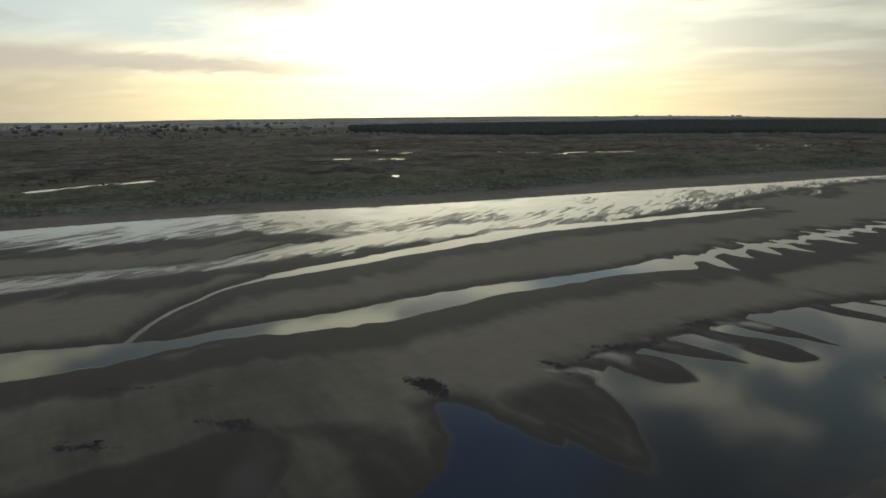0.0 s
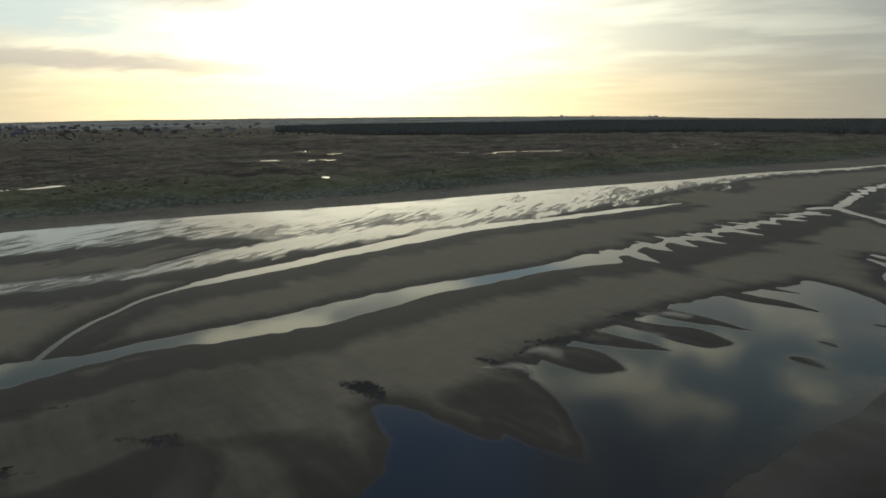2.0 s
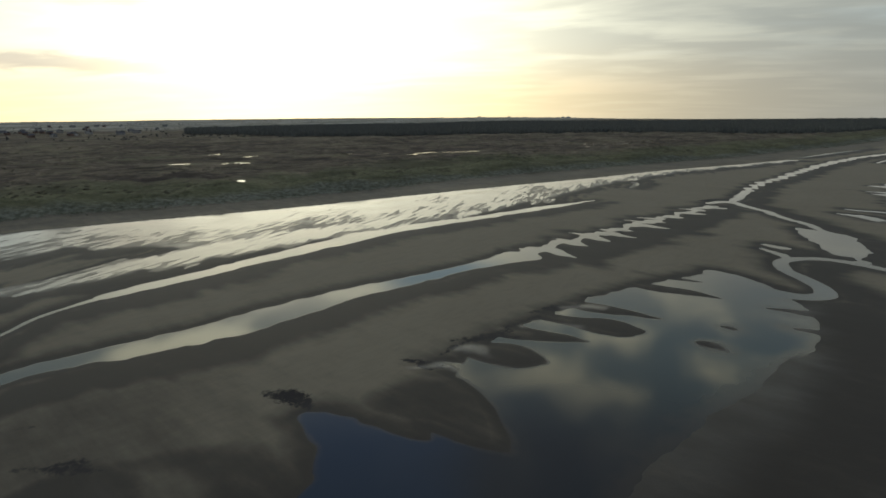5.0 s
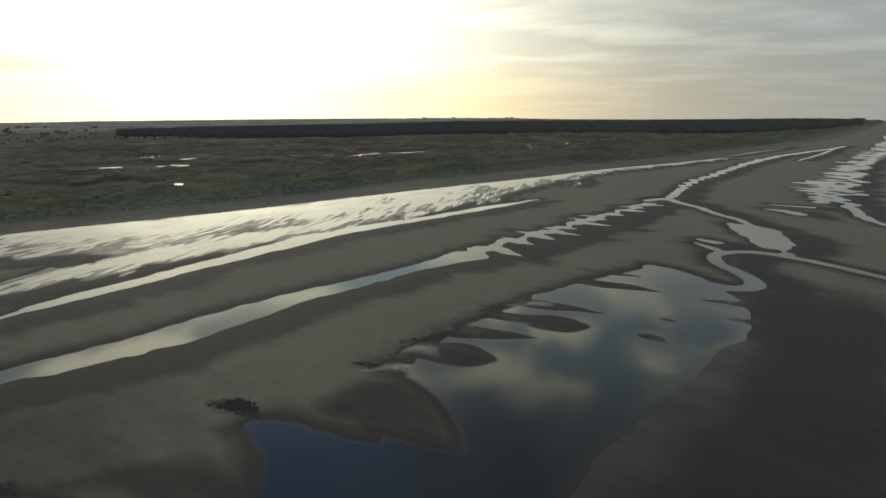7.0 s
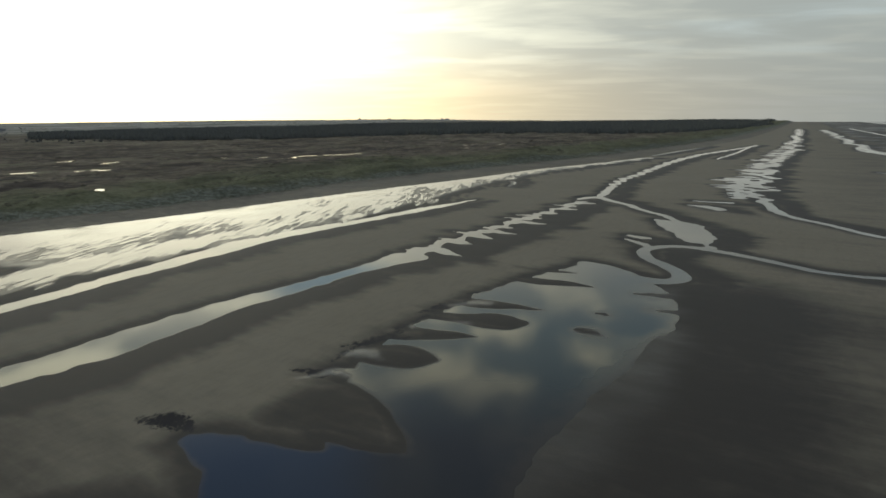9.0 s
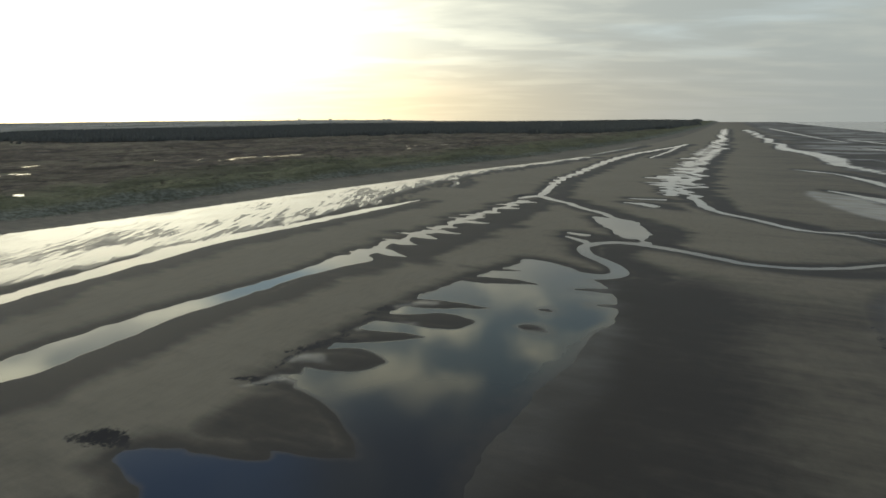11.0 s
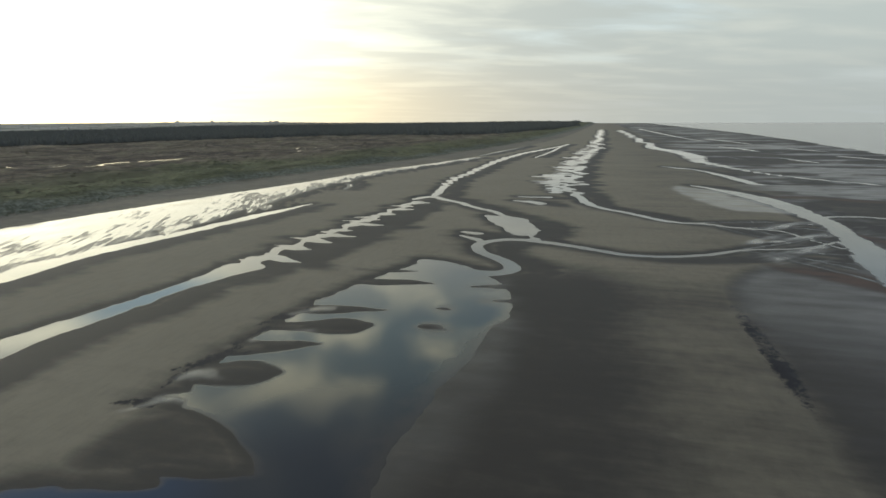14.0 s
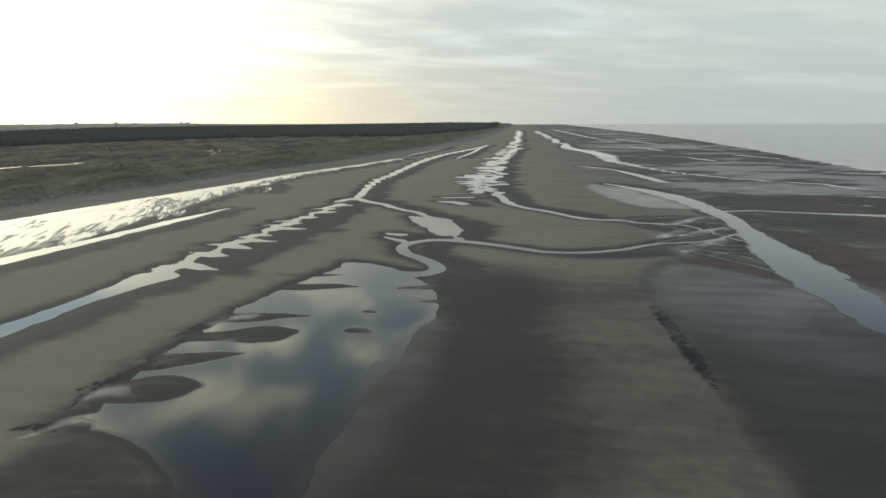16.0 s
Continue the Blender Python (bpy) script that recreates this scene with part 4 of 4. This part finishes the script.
def build_driftwood():
    """A washed-up branch: a bent tapering stem with three broken side limbs."""
    def limb(bm, points, sides=7):
        rows = []
        for k, (px, py, pz, rad) in enumerate(points):
            rows.append([bm.verts.new((px + 0.2 * rad * math.sin(5 * k + j), py + rad * math.cos(2 * math.pi * j / sides), pz + rad * math.sin(2 * math.pi * j / sides))) for j in range(sides)])
        for a, b in zip(rows[:-1], rows[1:]):
            for j in range(sides):
                bm.faces.new((a[j], a[(j + 1) % sides], b[(j + 1) % sides], b[j]))
        bm.faces.new(rows[0][::-1]), bm.faces.new(rows[-1])

    m, n, b = material("wet_driftwood_bark")
    pos = n.add("ShaderNodeTexCoord").outputs["Object"]
    n.wire(n.mix(n.noise(n.scaled(pos, (2, 14, 14)), 1.0, 5, 0.65), (0.030, 0.024, 0.018), (0.085, 0.068, 0.050)), b.inputs["Base Color"])
    b.inputs["Roughness"].default_value = 0.75
    wood = new("driftwood")
    for name, points in (("stem", [(-0.75, 0, 0.12, 0.13), (-0.35, 0.06, 0.14, 0.12), (0.1, 0.02, 0.16, 0.10), (0.5, -0.08, 0.22, 0.07), (0.85, -0.05, 0.36, 0.03)]),
                         ("limb", [(-0.3, 0.05, 0.16, 0.07), (-0.42, 0.16, 0.42, 0.05), (-0.40, 0.26, 0.62, 0.02)]),
                         ("limb", [(0.2, 0.0, 0.17, 0.06), (0.34, 0.18, 0.28, 0.04), (0.52, 0.34, 0.30, 0.02)]),
                         ("limb", [(0.0, 0.0, 0.15, 0.05), (0.02, -0.2, 0.16, 0.04), (0.12, -0.42, 0.10, 0.02)])):
        bm = bmesh.new()
        limb(bm, points)
        part(name, bm, m, wood)
    x, y = DRIFT
    wood.matrix_basis = pose(x, y, float(land_height([x], [y])[0]) - 0.03, 0, 0, 62)
    tagged(wood, "dark wet driftwood branch washed up on the sand bar", "driftwood")


# ---- houses and far town ----
def plain_material(name, a, b_, rough=0.85, scale=0.5):
    m, n, b = material(name)
    pos = n.add("ShaderNodeTexCoord").outputs["Object"]
    tone = n.mix(n.noise(pos, scale, 5, 0.65), a, b_)
    rnd = n.add("ShaderNodeObjectInfo").outputs["Random"]
    n.wire(n.mix(n.math("MULTIPLY", rnd, 0.45), tone, tuple(c * 0.45 for c in a)), b.inputs["Base Color"])
    b.inputs["Roughness"].default_value = rough
    return m


RENDER_WALL = plain_material("pale_rendered_wall", (0.50, 0.48, 0.45), (0.40, 0.38, 0.35))
BRICK_WALL = plain_material("weathered_brick_wall", (0.26, 0.16, 0.12), (0.20, 0.13, 0.10))
SLATE = plain_material("grey_slate_roof", (0.12, 0.12, 0.13), (0.08, 0.08, 0.09), 0.6)
GLASS = plain_material("dark_window_glass", (0.03, 0.035, 0.04), (0.04, 0.045, 0.05), 0.1)
# concrete lightened in base colour so backlit far blocks look hazy and faint
CONCRETE = plain_material("haze_pale_concrete_blocks", (0.60, 0.60, 0.60), (0.50, 0.50, 0.51), 0.9, 0.05)


def part(name, bm, mat, parent, label=""):
    me = bpy.data.meshes.new(name)
    bm.to_mesh(me)
    bm.free()
    me.materials.append(mat)
    ob = new(name, me)
    ob.parent = parent
    if label:
        ob["label"] = label
    return ob


def block(bm, x0, x1, y0, y1, z0, z1):
    v = [bm.verts.new(p) for p in ((x0, y0, z0), (x1, y0, z0), (x1, y1, z0), (x0, y1, z0), (x0, y0, z1), (x1, y0, z1), (x1, y1, z1), (x0, y1, z1))]
    for f in ((3, 2, 1, 0), (4, 5, 6, 7), (0, 1, 5, 4), (1, 2, 6, 5), (2, 3, 7, 6), (3, 0, 4, 7)):
        bm.faces.new([v[k] for k in f])


def gable(bm, w, d, z0, z1, over):
    """A pitched roof with eaves, its ridge along x."""
    v = [bm.verts.new(p) for p in ((-w - over, -d - over, z0), (w + over, -d - over, z0), (w + over, d + over, z0), (-w - over, d + over, z0), (-w - over, 0, z1), (w + over, 0, z1))]
    for f in ((0, 1, 5, 4), (2, 3, 4, 5), (3, 0, 4), (1, 2, 5), (3, 2, 1, 0)):
        bm.faces.new([v[k] for k in f])


def build_house(wall_mat, w, d, h, label):
    house = new("house")
    bm = bmesh.new()
    block(bm, -w, w, -d, d, -1.5, h)
    part("wall", bm, wall_mat, house)
    bm = bmesh.new()
    gable(bm, w, d, h + 0.004, h + d * 0.8, 0.4)
    part("roof", bm, SLATE, house, "grey slate pitched roof")
    bm = bmesh.new()
    block(bm, w - 1.4, w - 0.5, -0.5, 0.5, h, h + d * 0.8 + 1.1)
    part("chimney", bm, BRICK_WALL, house)
    for side in (-1, 1):
        for k in (-0.55, 0.0, 0.55):
            bm = bmesh.new()
            block(bm, k * w - 0.7, k * w + 0.7, side * d - 0.05, side * d + 0.05, 1.0, h - 1.4)
            part("window", bm, GLASS, house)
    return tagged(house, label, "house", "houses of the far town")


def build_town():
    rng = random.Random(11)
    kinds = [build_house(RENDER_WALL, 5.5, 4.2, 5.2, "pale rendered house with a grey slate roof, among trees"),
             build_house(BRICK_WALL, 6.5, 4.5, 5.4, "brown brick house with a grey slate roof, among trees"),
             build_house(RENDER_WALL, 10.5, 4.4, 5.6, "long pale rendered terrace under a slate roof, among trees")]
    spots = []
    while len(spots) < 110:
        az, r = rng.gauss(85, 11), rng.uniform(1650, 3200)
        if not 68 < az < 99:
            continue
        x, y = -math.sin(radians(az)) * r, math.cos(radians(az)) * r
        if all((x - a) ** 2 + (y - b) ** 2 > 24 ** 2 for a, b in spots):
            spots.append((x, y))
    zs = land_height([p[0] for p in spots], [p[1] for p in spots])
    for k, ((x, y), z) in enumerate(zip(spots, zs)):
        at = pose(x, y, float(z) + 0.2, 0, 0, rng.choice((20, 20, 110, 65)) + rng.uniform(-8, 8))
        if k < 3:
            kinds[k].matrix_basis = at
        else:
            copy_thing(kinds[rng.choice((0, 0, 1, 1, 1, 2))], at)


def build_far_city():
    rng = random.Random(12)
    for k in range(22):
        az = rng.choice((40.5, 36.0, 35.0, 31.5, 31.0, 29.2)) + rng.gauss(0, 0.9)
        r = rng.uniform(4600, 4800)
        x, y = -math.sin(radians(az)) * r, math.cos(radians(az)) * r
        z = float(land_height([x], [y])[0])
        w, h = rng.uniform(6, 18), rng.uniform(2, 4) + (5 if k % 7 == 0 else 0)
        tower = new("distant_building")
        bm = bmesh.new()
        block(bm, -w, w, -8, 8, -6, h)
        part("body", bm, CONCRETE, tower)
        bm = bmesh.new()
        block(bm, -w * 0.4, w * 0.4, -4, 4, h, h + 1.5)
        part("roof_housing", bm, CONCRETE, tower)
        tower.matrix_basis = pose(x, y, z, 0, 0, az)
        tagged(tower, "hazy grey block of a town on the skyline", "building", "far town on the skyline")


build_woods()
build_scrub()
build_hedge_trees()
build_town()
build_far_city()
build_driftwood()
